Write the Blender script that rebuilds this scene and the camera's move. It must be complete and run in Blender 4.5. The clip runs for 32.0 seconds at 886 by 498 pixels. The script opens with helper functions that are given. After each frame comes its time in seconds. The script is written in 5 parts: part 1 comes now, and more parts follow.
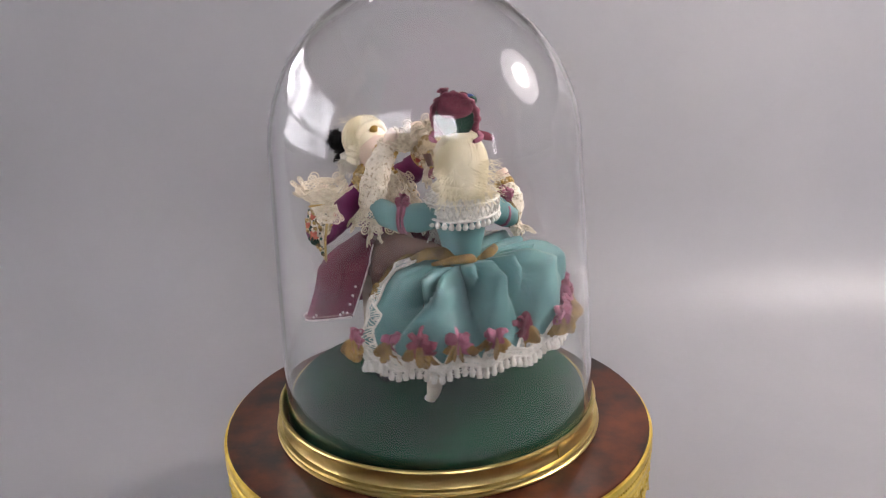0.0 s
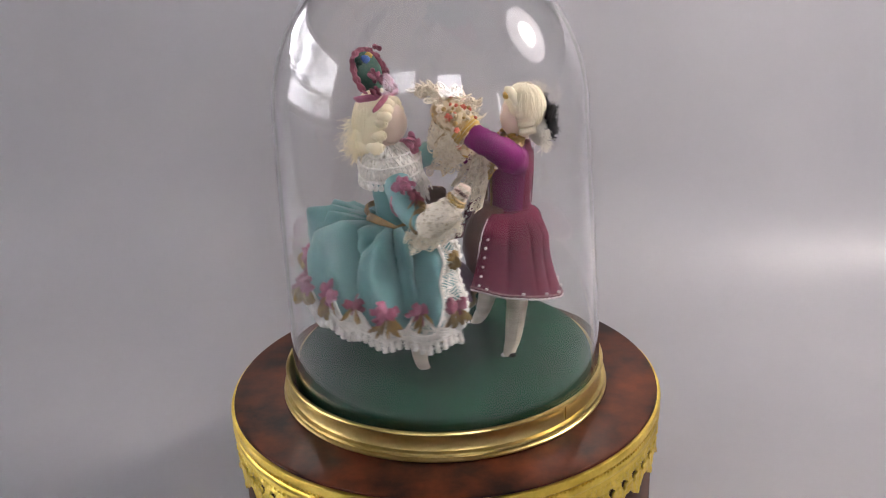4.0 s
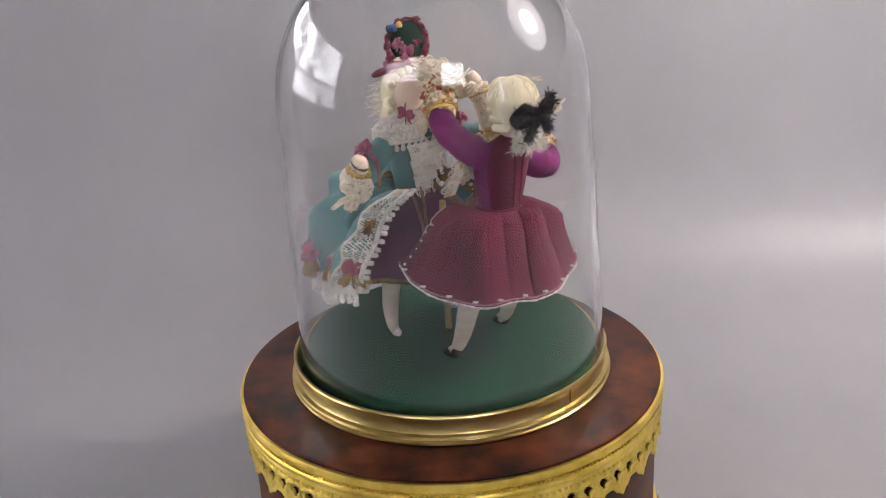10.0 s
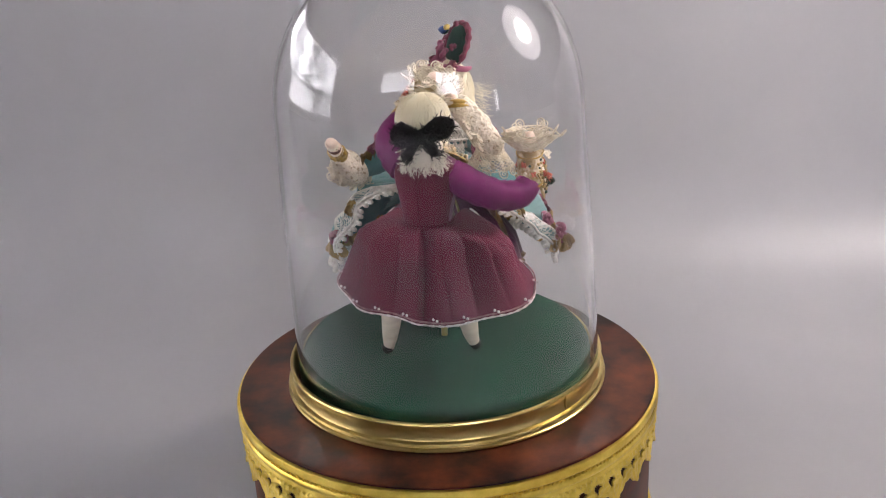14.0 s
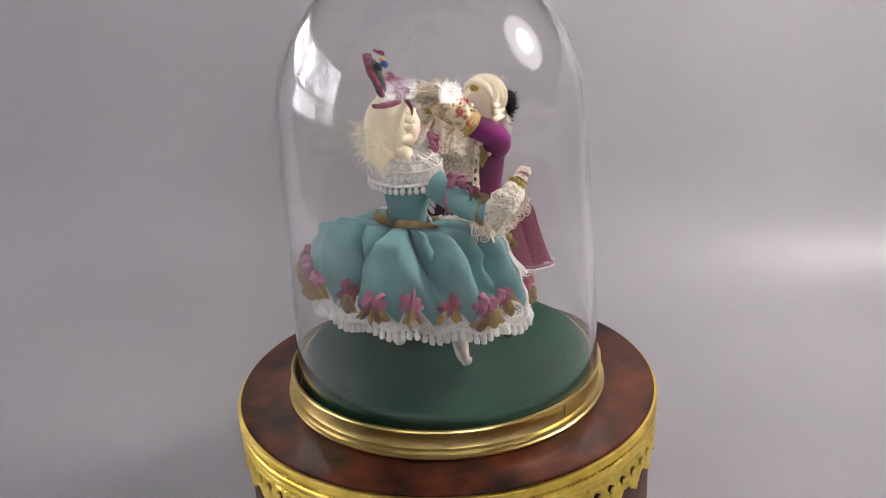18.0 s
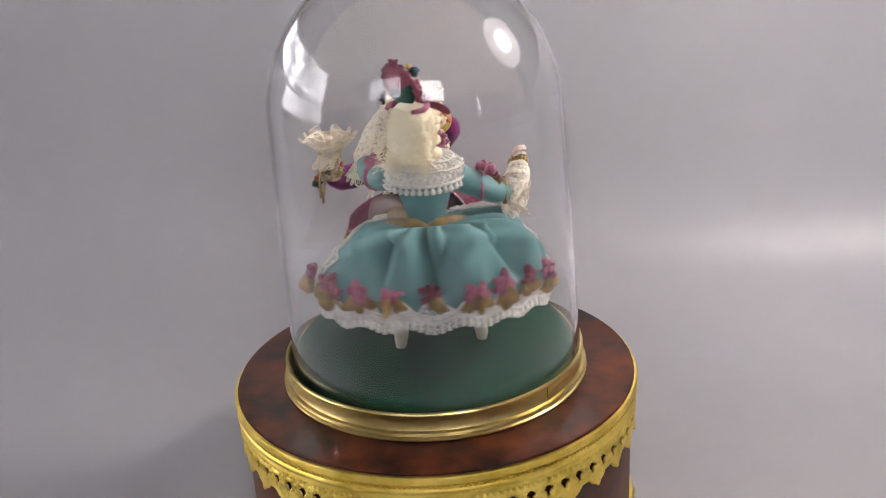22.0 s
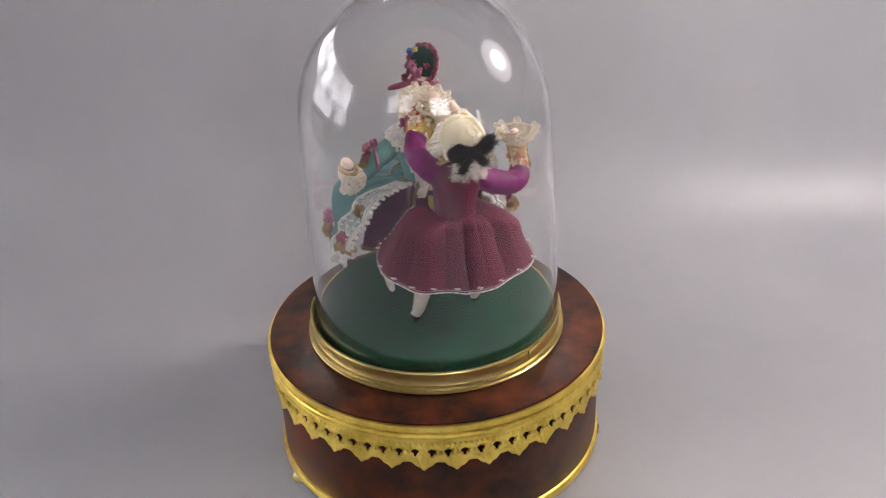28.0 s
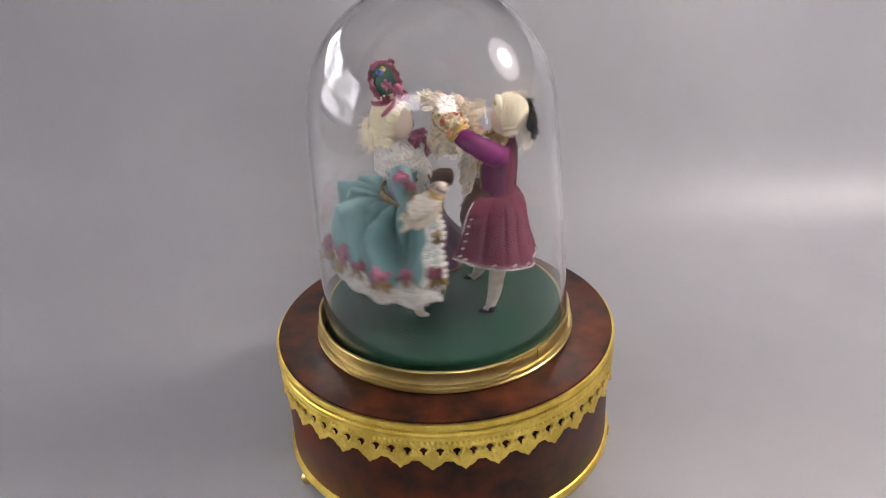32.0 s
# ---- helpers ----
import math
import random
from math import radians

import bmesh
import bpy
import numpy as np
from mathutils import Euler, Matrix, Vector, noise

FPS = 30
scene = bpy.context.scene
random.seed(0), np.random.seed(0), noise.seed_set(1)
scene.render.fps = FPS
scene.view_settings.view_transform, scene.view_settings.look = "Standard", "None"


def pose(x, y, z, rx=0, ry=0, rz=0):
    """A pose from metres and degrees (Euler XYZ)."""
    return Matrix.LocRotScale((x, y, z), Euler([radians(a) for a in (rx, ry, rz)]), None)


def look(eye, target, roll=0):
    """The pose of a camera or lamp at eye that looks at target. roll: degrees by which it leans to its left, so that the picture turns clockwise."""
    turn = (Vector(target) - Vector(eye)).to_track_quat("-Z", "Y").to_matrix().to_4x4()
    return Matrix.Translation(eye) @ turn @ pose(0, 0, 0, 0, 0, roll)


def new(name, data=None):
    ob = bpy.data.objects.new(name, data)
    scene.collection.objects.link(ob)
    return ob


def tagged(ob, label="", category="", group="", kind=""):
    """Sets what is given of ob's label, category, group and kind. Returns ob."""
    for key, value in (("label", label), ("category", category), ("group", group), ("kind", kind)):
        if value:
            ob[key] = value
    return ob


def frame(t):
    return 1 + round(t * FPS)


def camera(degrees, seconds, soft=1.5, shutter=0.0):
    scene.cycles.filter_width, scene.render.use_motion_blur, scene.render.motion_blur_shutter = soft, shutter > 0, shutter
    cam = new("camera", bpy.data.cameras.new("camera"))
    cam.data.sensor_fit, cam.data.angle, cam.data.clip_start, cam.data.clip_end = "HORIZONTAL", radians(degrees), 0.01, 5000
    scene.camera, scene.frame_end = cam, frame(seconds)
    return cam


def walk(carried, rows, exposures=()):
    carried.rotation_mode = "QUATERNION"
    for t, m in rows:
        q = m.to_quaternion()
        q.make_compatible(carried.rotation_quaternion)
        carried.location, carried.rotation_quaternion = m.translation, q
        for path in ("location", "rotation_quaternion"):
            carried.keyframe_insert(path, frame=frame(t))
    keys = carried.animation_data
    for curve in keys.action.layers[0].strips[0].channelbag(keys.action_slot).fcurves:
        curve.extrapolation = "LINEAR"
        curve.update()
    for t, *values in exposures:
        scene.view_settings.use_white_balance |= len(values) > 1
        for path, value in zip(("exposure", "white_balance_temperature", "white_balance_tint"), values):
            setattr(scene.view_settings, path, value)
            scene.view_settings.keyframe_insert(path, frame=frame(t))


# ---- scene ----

# The camera: metres, degrees (yaw, pitch, roll); the origin lies on the table under the music box.
TOP = 0.060  # height of the base's top board over the table


def held(x, y, z, yaw, pitch, roll):
    return pose(x, y, z + TOP, 90 + pitch, 0, yaw) @ pose(0, 0, 0, 0, 0, roll)


cam = camera(50.01, 32.0, soft=1.1, shutter=0.35)
walk(cam, [
    (0.0, held(0.0011, -0.2888, 0.1569, -0.47, -18.82, -1.81)),
    (0.5, held(0.0027, -0.2896, 0.1568, -0.36, -19.51, -2.17)),
    (1.0, held(0.0028, -0.2890, 0.1559, -0.49, -19.93, -2.12)),
    (1.5, held(0.0026, -0.2875, 0.1554, -0.41, -20.02, -2.25)),
    (2.0, held(0.0008, -0.2871, 0.1544, -0.33, -20.11, -2.00)),
    (2.5, held(0.0026, -0.2876, 0.1532, -0.01, -19.76, -2.34)),
    (3.0, held(0.0019, -0.2874, 0.1543, 0.06, -20.02, -2.22)),
    (3.5, held(0.0022, -0.2878, 0.1535, 0.28, -20.34, -2.32)),
    (5.5, held(0.0016, -0.2886, 0.1523, -0.30, -20.49, -2.45)),
    (6.0, held(0.0014, -0.2901, 0.1519, -0.38, -20.72, -2.55)),
    (6.5, held(0.0030, -0.2921, 0.1512, 0.10, -20.70, -2.98)),
    (7.0, held(0.0026, -0.2929, 0.1521, 0.44, -20.85, -3.14)),
    (7.5, held(0.0031, -0.2935, 0.1522, 0.75, -20.73, -3.34)),
    (8.0, held(0.0019, -0.2932, 0.1531, 0.62, -20.74, -3.09)),
    (8.5, held(0.0024, -0.2941, 0.1524, 0.69, -20.37, -3.14)),
    (9.0, held(0.0031, -0.2934, 0.1524, 0.71, -20.56, -3.17)),
    (9.5, held(0.0024, -0.2929, 0.1518, 0.71, -20.65, -3.17)),
    (10.0, held(0.0017, -0.2923, 0.1521, 0.45, -20.76, -3.10)),
    (10.5, held(0.0019, -0.2929, 0.1517, 0.38, -20.82, -2.99)),
    (11.0, held(0.0016, -0.2935, 0.1537, 0.54, -20.67, -3.04)),
    (11.5, held(0.0028, -0.2941, 0.1539, 0.51, -20.25, -3.19)),
    (12.0, held(0.0023, -0.2926, 0.1531, 0.45, -20.45, -3.06)),
    (12.5, held(0.0023, -0.2927, 0.1529, 0.51, -20.67, -3.22)),
    (13.0, held(0.0023, -0.2931, 0.1528, 0.32, -20.52, -3.21)),
    (13.5, held(0.0022, -0.2934, 0.1510, 0.52, -20.45, -3.22)),
    (14.0, held(0.0020, -0.2937, 0.1537, 0.20, -20.49, -3.05)),
    (14.5, held(0.0027, -0.2932, 0.1522, 0.35, -20.44, -3.07)),
    (16.5, held(0.0020, -0.2953, 0.1561, 0.14, -20.38, -2.85)),
    (17.0, held(0.0022, -0.2958, 0.1560, 0.19, -20.05, -2.70)),
    (17.5, held(0.0018, -0.2952, 0.1567, -0.01, -20.19, -2.71)),
    (18.0, held(0.0014, -0.2946, 0.1559, 0.12, -20.35, -2.66)),
    (18.5, held(0.0023, -0.2953, 0.1562, -0.01, -20.33, -2.86)),
    (19.0, held(0.0027, -0.2962, 0.1566, 0.00, -20.30, -2.86)),
    (19.5, held(0.0026, -0.2966, 0.1579, -0.12, -20.12, -2.84)),
    (20.0, held(0.0015, -0.2955, 0.1585, -0.32, -20.25, -2.65)),
    (20.5, held(0.0027, -0.2957, 0.1574, -0.28, -20.17, -2.84)),
    (21.0, held(0.0014, -0.2965, 0.1560, -0.44, -19.98, -2.78)),
    (21.5, held(0.0035, -0.3007, 0.1565, -0.14, -20.16, -3.32)),
    (22.0, held(0.0044, -0.3084, 0.1572, -0.16, -20.25, -3.52)),
    (22.5, held(0.0052, -0.3168, 0.1618, -0.24, -20.95, -3.87)),
    (23.0, held(0.0043, -0.3232, 0.1731, -0.21, -22.34, -3.37)),
    (23.5, held(0.0055, -0.3324, 0.1844, -0.20, -24.00, -3.23)),
    (24.0, held(0.0060, -0.3371, 0.1912, -0.34, -25.06, -2.79)),
    (24.5, held(0.0048, -0.3401, 0.2031, -0.39, -26.46, -2.49)),
    (25.0, held(0.0051, -0.3424, 0.2108, -0.55, -27.88, -2.03)),
    (25.5, held(0.0063, -0.3447, 0.2206, 0.18, -28.84, -2.40)),
    (27.5, held(0.0057, -0.3449, 0.2208, 0.49, -28.43, -2.75)),
    (28.0, held(0.0037, -0.3437, 0.2207, -0.07, -28.55, -2.22)),
    (28.5, held(0.0048, -0.3453, 0.2192, 0.18, -28.36, -2.45)),
    (29.0, held(0.0022, -0.3438, 0.2205, -0.12, -28.60, -2.11)),
    (29.5, held(0.0033, -0.3448, 0.2199, 0.22, -28.20, -2.34)),
    (30.0, held(0.0014, -0.3437, 0.2186, -0.18, -28.18, -2.05)),
    (30.5, held(0.0034, -0.3437, 0.2159, 0.07, -27.97, -2.28)),
    (31.0, held(0.0038, -0.3443, 0.2138, 0.12, -27.77, -2.42)),
    (31.5, held(0.0049, -0.3462, 0.2133, 0.46, -27.54, -2.85)),
    (32.0, held(0.0048, -0.3468, 0.2143, 0.67, -27.49, -2.78)),
])

# ---- light ----
world = bpy.data.worlds.new("world")
scene.world = world
world.use_nodes = True
sky = world.node_tree.nodes.new("ShaderNodeTexSky")
sky.sky_type, sky.sun_disc, sky.sun_elevation, sky.sun_rotation = "NISHITA", False, radians(35), radians(250)
world.node_tree.links.new(sky.outputs[0], world.node_tree.nodes["Background"].inputs[0])
world.node_tree.nodes["Background"].inputs[1].default_value = 0.1
scene.view_settings.exposure = 0.14


# ---- materials ----
def rgba(c):
    return (c[0], c[1], c[2], 1.0)


def material(name, dark, light, scale=60.0, rough=0.6, metal=0.0, bump=0.0, grain=800.0, coat=0.0, coat_rough=0.06, sheen=0.0, stretch=(1, 1, 1), detail=6.0, rough_var=0.1, low=0.35, high=0.65, spec=0.5, weave=0.0):
    """A surface with stains or grain between two colours, uneven gloss and fine relief."""
    m = bpy.data.materials.new(name)
    m.use_nodes = True
    n, l = m.node_tree.nodes, m.node_tree.links
    b = n["Principled BSDF"]
    tc = n.new("ShaderNodeTexCoord")
    mp = n.new("ShaderNodeMapping")
    mp.inputs["Scale"].default_value = stretch
    l.new(tc.outputs["Object"], mp.inputs[0])
    big = n.new("ShaderNodeTexNoise")
    big.inputs["Scale"].default_value, big.inputs["Detail"].default_value, big.inputs["Roughness"].default_value = scale, detail, 0.6
    l.new(mp.outputs[0], big.inputs["Vector"])
    ramp = n.new("ShaderNodeValToRGB")
    ramp.color_ramp.elements[0].position, ramp.color_ramp.elements[1].position = low, high
    ramp.color_ramp.elements[0].color, ramp.color_ramp.elements[1].color = rgba(dark), rgba(light)
    l.new(big.outputs["Fac"], ramp.inputs[0])
    l.new(ramp.outputs[0], b.inputs["Base Color"])
    rr = n.new("ShaderNodeMapRange")
    rr.inputs["To Min"].default_value, rr.inputs["To Max"].default_value = max(rough - rough_var, 0.02), min(rough + rough_var, 1)
    l.new(big.outputs["Fac"], rr.inputs["Value"])
    l.new(rr.outputs[0], b.inputs["Roughness"])
    b.inputs["Metallic"].default_value = metal
    b.inputs["Coat Weight"].default_value = coat
    b.inputs["Coat Roughness"].default_value = coat_rough
    b.inputs["Sheen Weight"].default_value = sheen
    b.inputs["Specular IOR Level"].default_value = spec
    if bump:
        fine = n.new("ShaderNodeTexNoise")
        fine.inputs["Scale"].default_value, fine.inputs["Detail"].default_value = grain, 4
        l.new(mp.outputs[0], fine.inputs["Vector"])
        height = fine.outputs["Fac"]
        if weave:
            wv = n.new("ShaderNodeTexVoronoi")
            wv.inputs["Scale"].default_value = weave
            l.new(mp.outputs[0], wv.inputs["Vector"])
            add = n.new("ShaderNodeMath")
            add.operation = "ADD"
            l.new(fine.outputs["Fac"], add.inputs[0])
            l.new(wv.outputs["Distance"], add.inputs[1])
            height = add.outputs[0]
        bp = n.new("ShaderNodeBump")
        bp.inputs["Strength"].default_value, bp.inputs["Distance"].default_value = bump, 0.0005
        l.new(height, bp.inputs["Height"])
        l.new(bp.outputs[0], b.inputs["Normal"])
    return m


def glow(name, colour, strength):
    m = bpy.data.materials.new(name)
    m.use_nodes = True
    n, l = m.node_tree.nodes, m.node_tree.links
    n.clear()
    e, o = n.new("ShaderNodeEmission"), n.new("ShaderNodeOutputMaterial")
    e.inputs[0].default_value, e.inputs[1].default_value = rgba(colour), strength
    l.new(e.outputs[0], o.inputs[0])
    return m


def glass(name, rough=0.0, tint=(1, 1, 1)):
    m = bpy.data.materials.new(name)
    m.use_nodes = True
    b = m.node_tree.nodes["Principled BSDF"]
    b.inputs["Base Color"].default_value = rgba(tint)
    b.inputs["Transmission Weight"].default_value, b.inputs["Roughness"].default_value, b.inputs["IOR"].default_value = 1, rough, 1.45
    return m


PAPER = material("grey_plastic_sheet", (0.390, 0.388, 0.407), (0.438, 0.433, 0.447), 6, 0.48, bump=0.10, grain=260, detail=12, rough_var=0.05, spec=0.9)
WALL = material("wall_paint", (0.15, 0.145, 0.145), (0.18, 0.175, 0.17), 3, 0.8, bump=0.1, grain=200)
FRAME = material("window_paint", (0.7, 0.7, 0.7), (0.78, 0.78, 0.77), 20, 0.5)
SHELL = material("tortoiseshell_lacquer", (0.013, 0.005, 0.0035), (0.150, 0.036, 0.012), 46, 0.46, coat=0.05, coat_rough=0.09, bump=0.02, grain=40, detail=9, low=0.38, high=0.70, spec=0.2)
GOLD = material("stamped_gilt", (0.68, 0.48, 0.075), (0.95, 0.74, 0.17), 90, 0.38, 1.0, bump=0.35, grain=900, rough_var=0.12)
BRASS = material("aged_brass", (0.50, 0.38, 0.13), (0.68, 0.54, 0.23), 60, 0.32, 1.0, bump=0.02, grain=500, rough_var=0.02)
FELT = material("green_felt", (0.0035, 0.036, 0.019), (0.006, 0.050, 0.027), 60, 0.95, bump=0.01, grain=1200, spec=0.15, detail=3)
DOME = glass("clear_glass")
PANE = glass("window_glass")


# ---- building helpers ----
def mesh_of(bm, name, mats, smooth=True, sharp=40):
    me = bpy.data.meshes.new(name)
    bm.normal_update()
    bm.to_mesh(me)
    bm.free()
    for m in mats if isinstance(mats, (list, tuple)) else [mats]:
        me.materials.append(m)
    me.polygons.foreach_set("use_smooth", [smooth] * len(me.polygons))
    if smooth:
        me.set_sharp_from_angle(angle=radians(sharp))
    return me


def part(name, bm, mats, parent, label="", smooth=True):
    ob = new(name, mesh_of(bm, name, mats, smooth))
    ob.parent = parent
    return tagged(ob, label)


def add_box(bm, a, b, mi=0):
    """A box from corner a to corner b."""
    v = [bm.verts.new((x, y, z)) for z in (a[2], b[2]) for y in (a[1], b[1]) for x in (a[0], b[0])]
    for q in ((0, 2, 3, 1), (4, 5, 7, 6), (0, 1, 5, 4), (1, 3, 7, 5), (3, 2, 6, 7), (2, 0, 4, 6)):
        bm.faces.new([v[i] for i in q]).material_index = mi
    return v


def box(a, b):
    bm = bmesh.new()
    add_box(bm, a, b)
    return bm


def lathe(profile, n=128, closed=False, bm=None, mi=0, wave=None):
    """Turns (radius, z) pairs round the z axis."""
    bm = bm or bmesh.new()
    rings = []
    for r, z in profile:
        if r < 1e-6:
            rings.append([bm.verts.new((0, 0, z))])
        else:
            rings.append([bm.verts.new((r * math.cos(2 * math.pi * i / n), r * math.sin(2 * math.pi * i / n), z)) for i in range(n)])
    pairs = list(zip(rings, rings[1:])) + ([(rings[-1], rings[0])] if closed else [])
    for p, q in pairs:
        for i in range(n):
            j = (i + 1) % n
            f = [p[i % len(p)], p[j % len(p)], q[j % len(q)], q[i % len(q)]]
            f = list(dict.fromkeys(f))
            if len(f) > 2:
                bm.faces.new(f).material_index = mi
    return bm


def thing(name, label, category, m=None, group="", kind=""):
    ob = new(name)
    ob.empty_display_size = 0.02
    if m is not None:
        ob.matrix_basis = m
    return tagged(ob, label, category, group, kind)


# ---- the room behind and around the camera ----
X0, X1, Y0, Y1, ZC = -1.7, 2.1, -2.3, 2.7, 2.1


def wall_with_openings(name, along, at, lo, hi, openings, thick=0.12):
    """A wall in the plane x = at or y = at, from lo to hi, with openings (a0, a1, z0, z1) that go through it."""
    bm = bmesh.new()
    cuts = sorted({lo, hi, *[o[0] for o in openings], *[o[1] for o in openings]})
    for a, b in zip(cuts, cuts[1:]):
        spans, z = [], 0.0
        for o in sorted((o for o in openings if o[0] <= a and b <= o[1]), key=lambda o: o[2]):
            spans.append((z, o[2]))
            z = o[3]
        spans.append((z, ZC))
        for z0, z1 in spans:
            if along == "x":
                add_box(bm, (a, at, z0), (b, at + thick, z1))
            else:
                add_box(bm, (at, a, z0), (at + thick, b, z1))
    ob = new(name, mesh_of(bm, name, WALL, False))
    return tagged(ob, "plain light grey painted room wall", "wall", kind="structure")


# windows: (a0, a1, z0, z1) along each wall
LEFT_WINDOW = (-0.60, 2.55, 0.08, 1.07)
BACK_WINDOWS = [(-1.62, -0.36, 0.97, 1.72), (0.27, 1.10, 0.80, 1.52)]
RIGHT_WINDOW = (-1.95, -1.72, 0.20, 0.85)
wall_with_openings("wall_west", "y", X0 - 0.12, Y0, Y1, [LEFT_WINDOW])
wall_with_openings("wall_south", "x", Y0 - 0.12, X0, X1, BACK_WINDOWS)
wall_with_openings("wall_east", "y", X1, Y0, Y1, [RIGHT_WINDOW])
wall_with_openings("wall_north", "x", Y1, X0, X1, [])
tagged(new("floor", mesh_of(box((X0 - 0.12, Y0 - 0.12, -0.10), (X1 + 0.12, Y1 + 0.12, -0.004)), "floor", WALL, False)), "plain grey floor under the backdrop sheet", "floor", kind="structure")
tagged(new("ceiling", mesh_of(box((X0 - 0.12, Y0 - 0.12, ZC), (X1 + 0.12, Y1 + 0.12, ZC + 0.1)), "ceiling", WALL, False)), "plain painted ceiling", "ceiling", kind="structure")

DAY = glow("daylight", (0.985, 0.95, 1.02), 9.6)
BRIGHT_DAY = glow("bright_daylight", (0.985, 0.95, 1.02), 12.9)


def window(name, along, at, o, bars, rails, out, day):
    """A window in an opening, with frame, bars and pane; out: the way to the outdoors (-1 or 1)."""
    w = thing(name, "white painted window with bright daylight behind it", "window", kind="structure")

    def put(a0, a1, z0, z1, d0, d1):
        return box((a0, at + d0, z0), (a1, at + d1, z1)) if along == "x" else box((at + d0, a0, z0), (at + d1, a1, z1))
    a0, a1, z0, z1 = o
    t = 0.035
    for q in ((a0, a1, z0, z0 + t), (a0, a1, z1 - t, z1), (a0, a0 + t, z0 + t, z1 - t), (a1 - t, a1, z0 + t, z1 - t)):
        part("window_frame", put(*q, 0.03, 0.08), FRAME, w, smooth=False)
    for i in range(1, bars + 1):
        x = a0 + (a1 - a0) * i / (bars + 1)
        part("glazing_bar", put(x - 0.016, x + 0.016, z0 + t, z1 - t, 0.04, 0.07), FRAME, w, smooth=False)
    for i in range(1, rails + 1):
        z = z0 + (z1 - z0) * i / (rails + 1)
        part("blind_slat", put(a0 + t, a1 - t, z - 0.022, z + 0.022, 0.09, 0.10), FRAME, w, smooth=False)
    pane = part("pane", put(a0 + t, a1 - t, z0 + t, z1 - t, 0.052, 0.056), PANE, w, smooth=False)
    pane.visible_shadow = False
    # the sky outside
    m = 0.5
    ob = new("backdrop", mesh_of(put(a0 - m, a1 + m, z0 - m, z1 + m, 0.45 if out > 0 else -0.46, 0.46 if out > 0 else -0.45), "backdrop", day, False))
    tagged(ob, "bright overcast sky outside the window", "sky", kind="structure")


window("window_1", "y", X0 - 0.12, LEFT_WINDOW, 3, 0, -1, BRIGHT_DAY)
window("window_2", "x", Y0 - 0.12, BACK_WINDOWS[0], 1, 6, -1, DAY)
window("window_3", "x", Y0 - 0.12, BACK_WINDOWS[1], 0, 0, -1, DAY)
window("window_4", "y", X1, RIGHT_WINDOW, 0, 0, 1, DAY)

# the lower half of the large window: a transom and upright blind slats
tall = bpy.data.objects["window_1"]
part("transom", box((X0 - 0.09, LEFT_WINDOW[0] + 0.035, 0.40), (X0 - 0.04, LEFT_WINDOW[1] - 0.035, 0.44)), FRAME, tall, smooth=False)
for i in range(39):
    y = LEFT_WINDOW[0] + 0.06 + 0.078 * i
    w = 0.044 + 0.014 * math.sin(i * 2.3)
    part("blind_slat", box((X0 - 0.035, y, 0.115), (X0 - 0.032, y + w, 0.40)), FRAME, tall, smooth=False)

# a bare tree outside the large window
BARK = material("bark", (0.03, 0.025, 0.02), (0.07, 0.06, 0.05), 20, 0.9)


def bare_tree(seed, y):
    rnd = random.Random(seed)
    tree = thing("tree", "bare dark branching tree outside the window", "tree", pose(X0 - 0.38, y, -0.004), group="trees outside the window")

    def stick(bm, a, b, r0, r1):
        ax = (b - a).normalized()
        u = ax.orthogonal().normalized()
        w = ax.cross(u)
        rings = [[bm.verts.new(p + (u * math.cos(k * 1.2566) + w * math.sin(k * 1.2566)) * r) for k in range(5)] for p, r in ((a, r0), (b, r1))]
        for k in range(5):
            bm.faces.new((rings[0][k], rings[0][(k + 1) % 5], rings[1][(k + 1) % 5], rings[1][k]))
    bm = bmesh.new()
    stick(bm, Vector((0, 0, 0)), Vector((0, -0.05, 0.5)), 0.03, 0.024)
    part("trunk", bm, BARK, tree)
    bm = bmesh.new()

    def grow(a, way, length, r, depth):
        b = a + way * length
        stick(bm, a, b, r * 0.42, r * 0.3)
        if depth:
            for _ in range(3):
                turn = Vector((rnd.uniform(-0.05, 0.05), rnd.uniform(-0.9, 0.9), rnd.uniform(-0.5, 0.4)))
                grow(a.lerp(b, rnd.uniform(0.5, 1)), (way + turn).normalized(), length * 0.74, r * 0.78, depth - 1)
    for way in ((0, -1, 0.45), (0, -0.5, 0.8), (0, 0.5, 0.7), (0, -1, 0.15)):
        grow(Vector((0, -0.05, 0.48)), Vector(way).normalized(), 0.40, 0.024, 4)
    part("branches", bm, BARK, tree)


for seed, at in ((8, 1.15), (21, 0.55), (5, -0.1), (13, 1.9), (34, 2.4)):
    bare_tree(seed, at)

# ---- lamp ----
LAMP_AT = (0.378, 0.004, 0.386)
lamp = thing("work_lamp", "round white shaded work lamp, switched on", "lamp", look(LAMP_AT, (0.02, -0.04, 0.17)))
SHADE = glow("lit_shade", (1.0, 0.92, 0.93), 4.2)
CORE = glow("lit_diffuser", (1.0, 0.89, 0.86), 60.0)
ENAMEL = material("white_enamel", (0.7, 0.7, 0.7), (0.8, 0.8, 0.8), 10, 0.3)
part("diffuser", lathe([(0, -0.002), (0.043, -0.002), (0.045, 0.0), (0.045, 0.005), (0, 0.005)], 64), CORE, lamp, "glowing round diffuser")
part("shade", lathe([(0.052, 0.0), (0.104, -0.004), (0.107, 0.0), (0.07, 0.02), (0.052, 0.02)], 64, True), SHADE, lamp, "white ring-shaped lit shade")
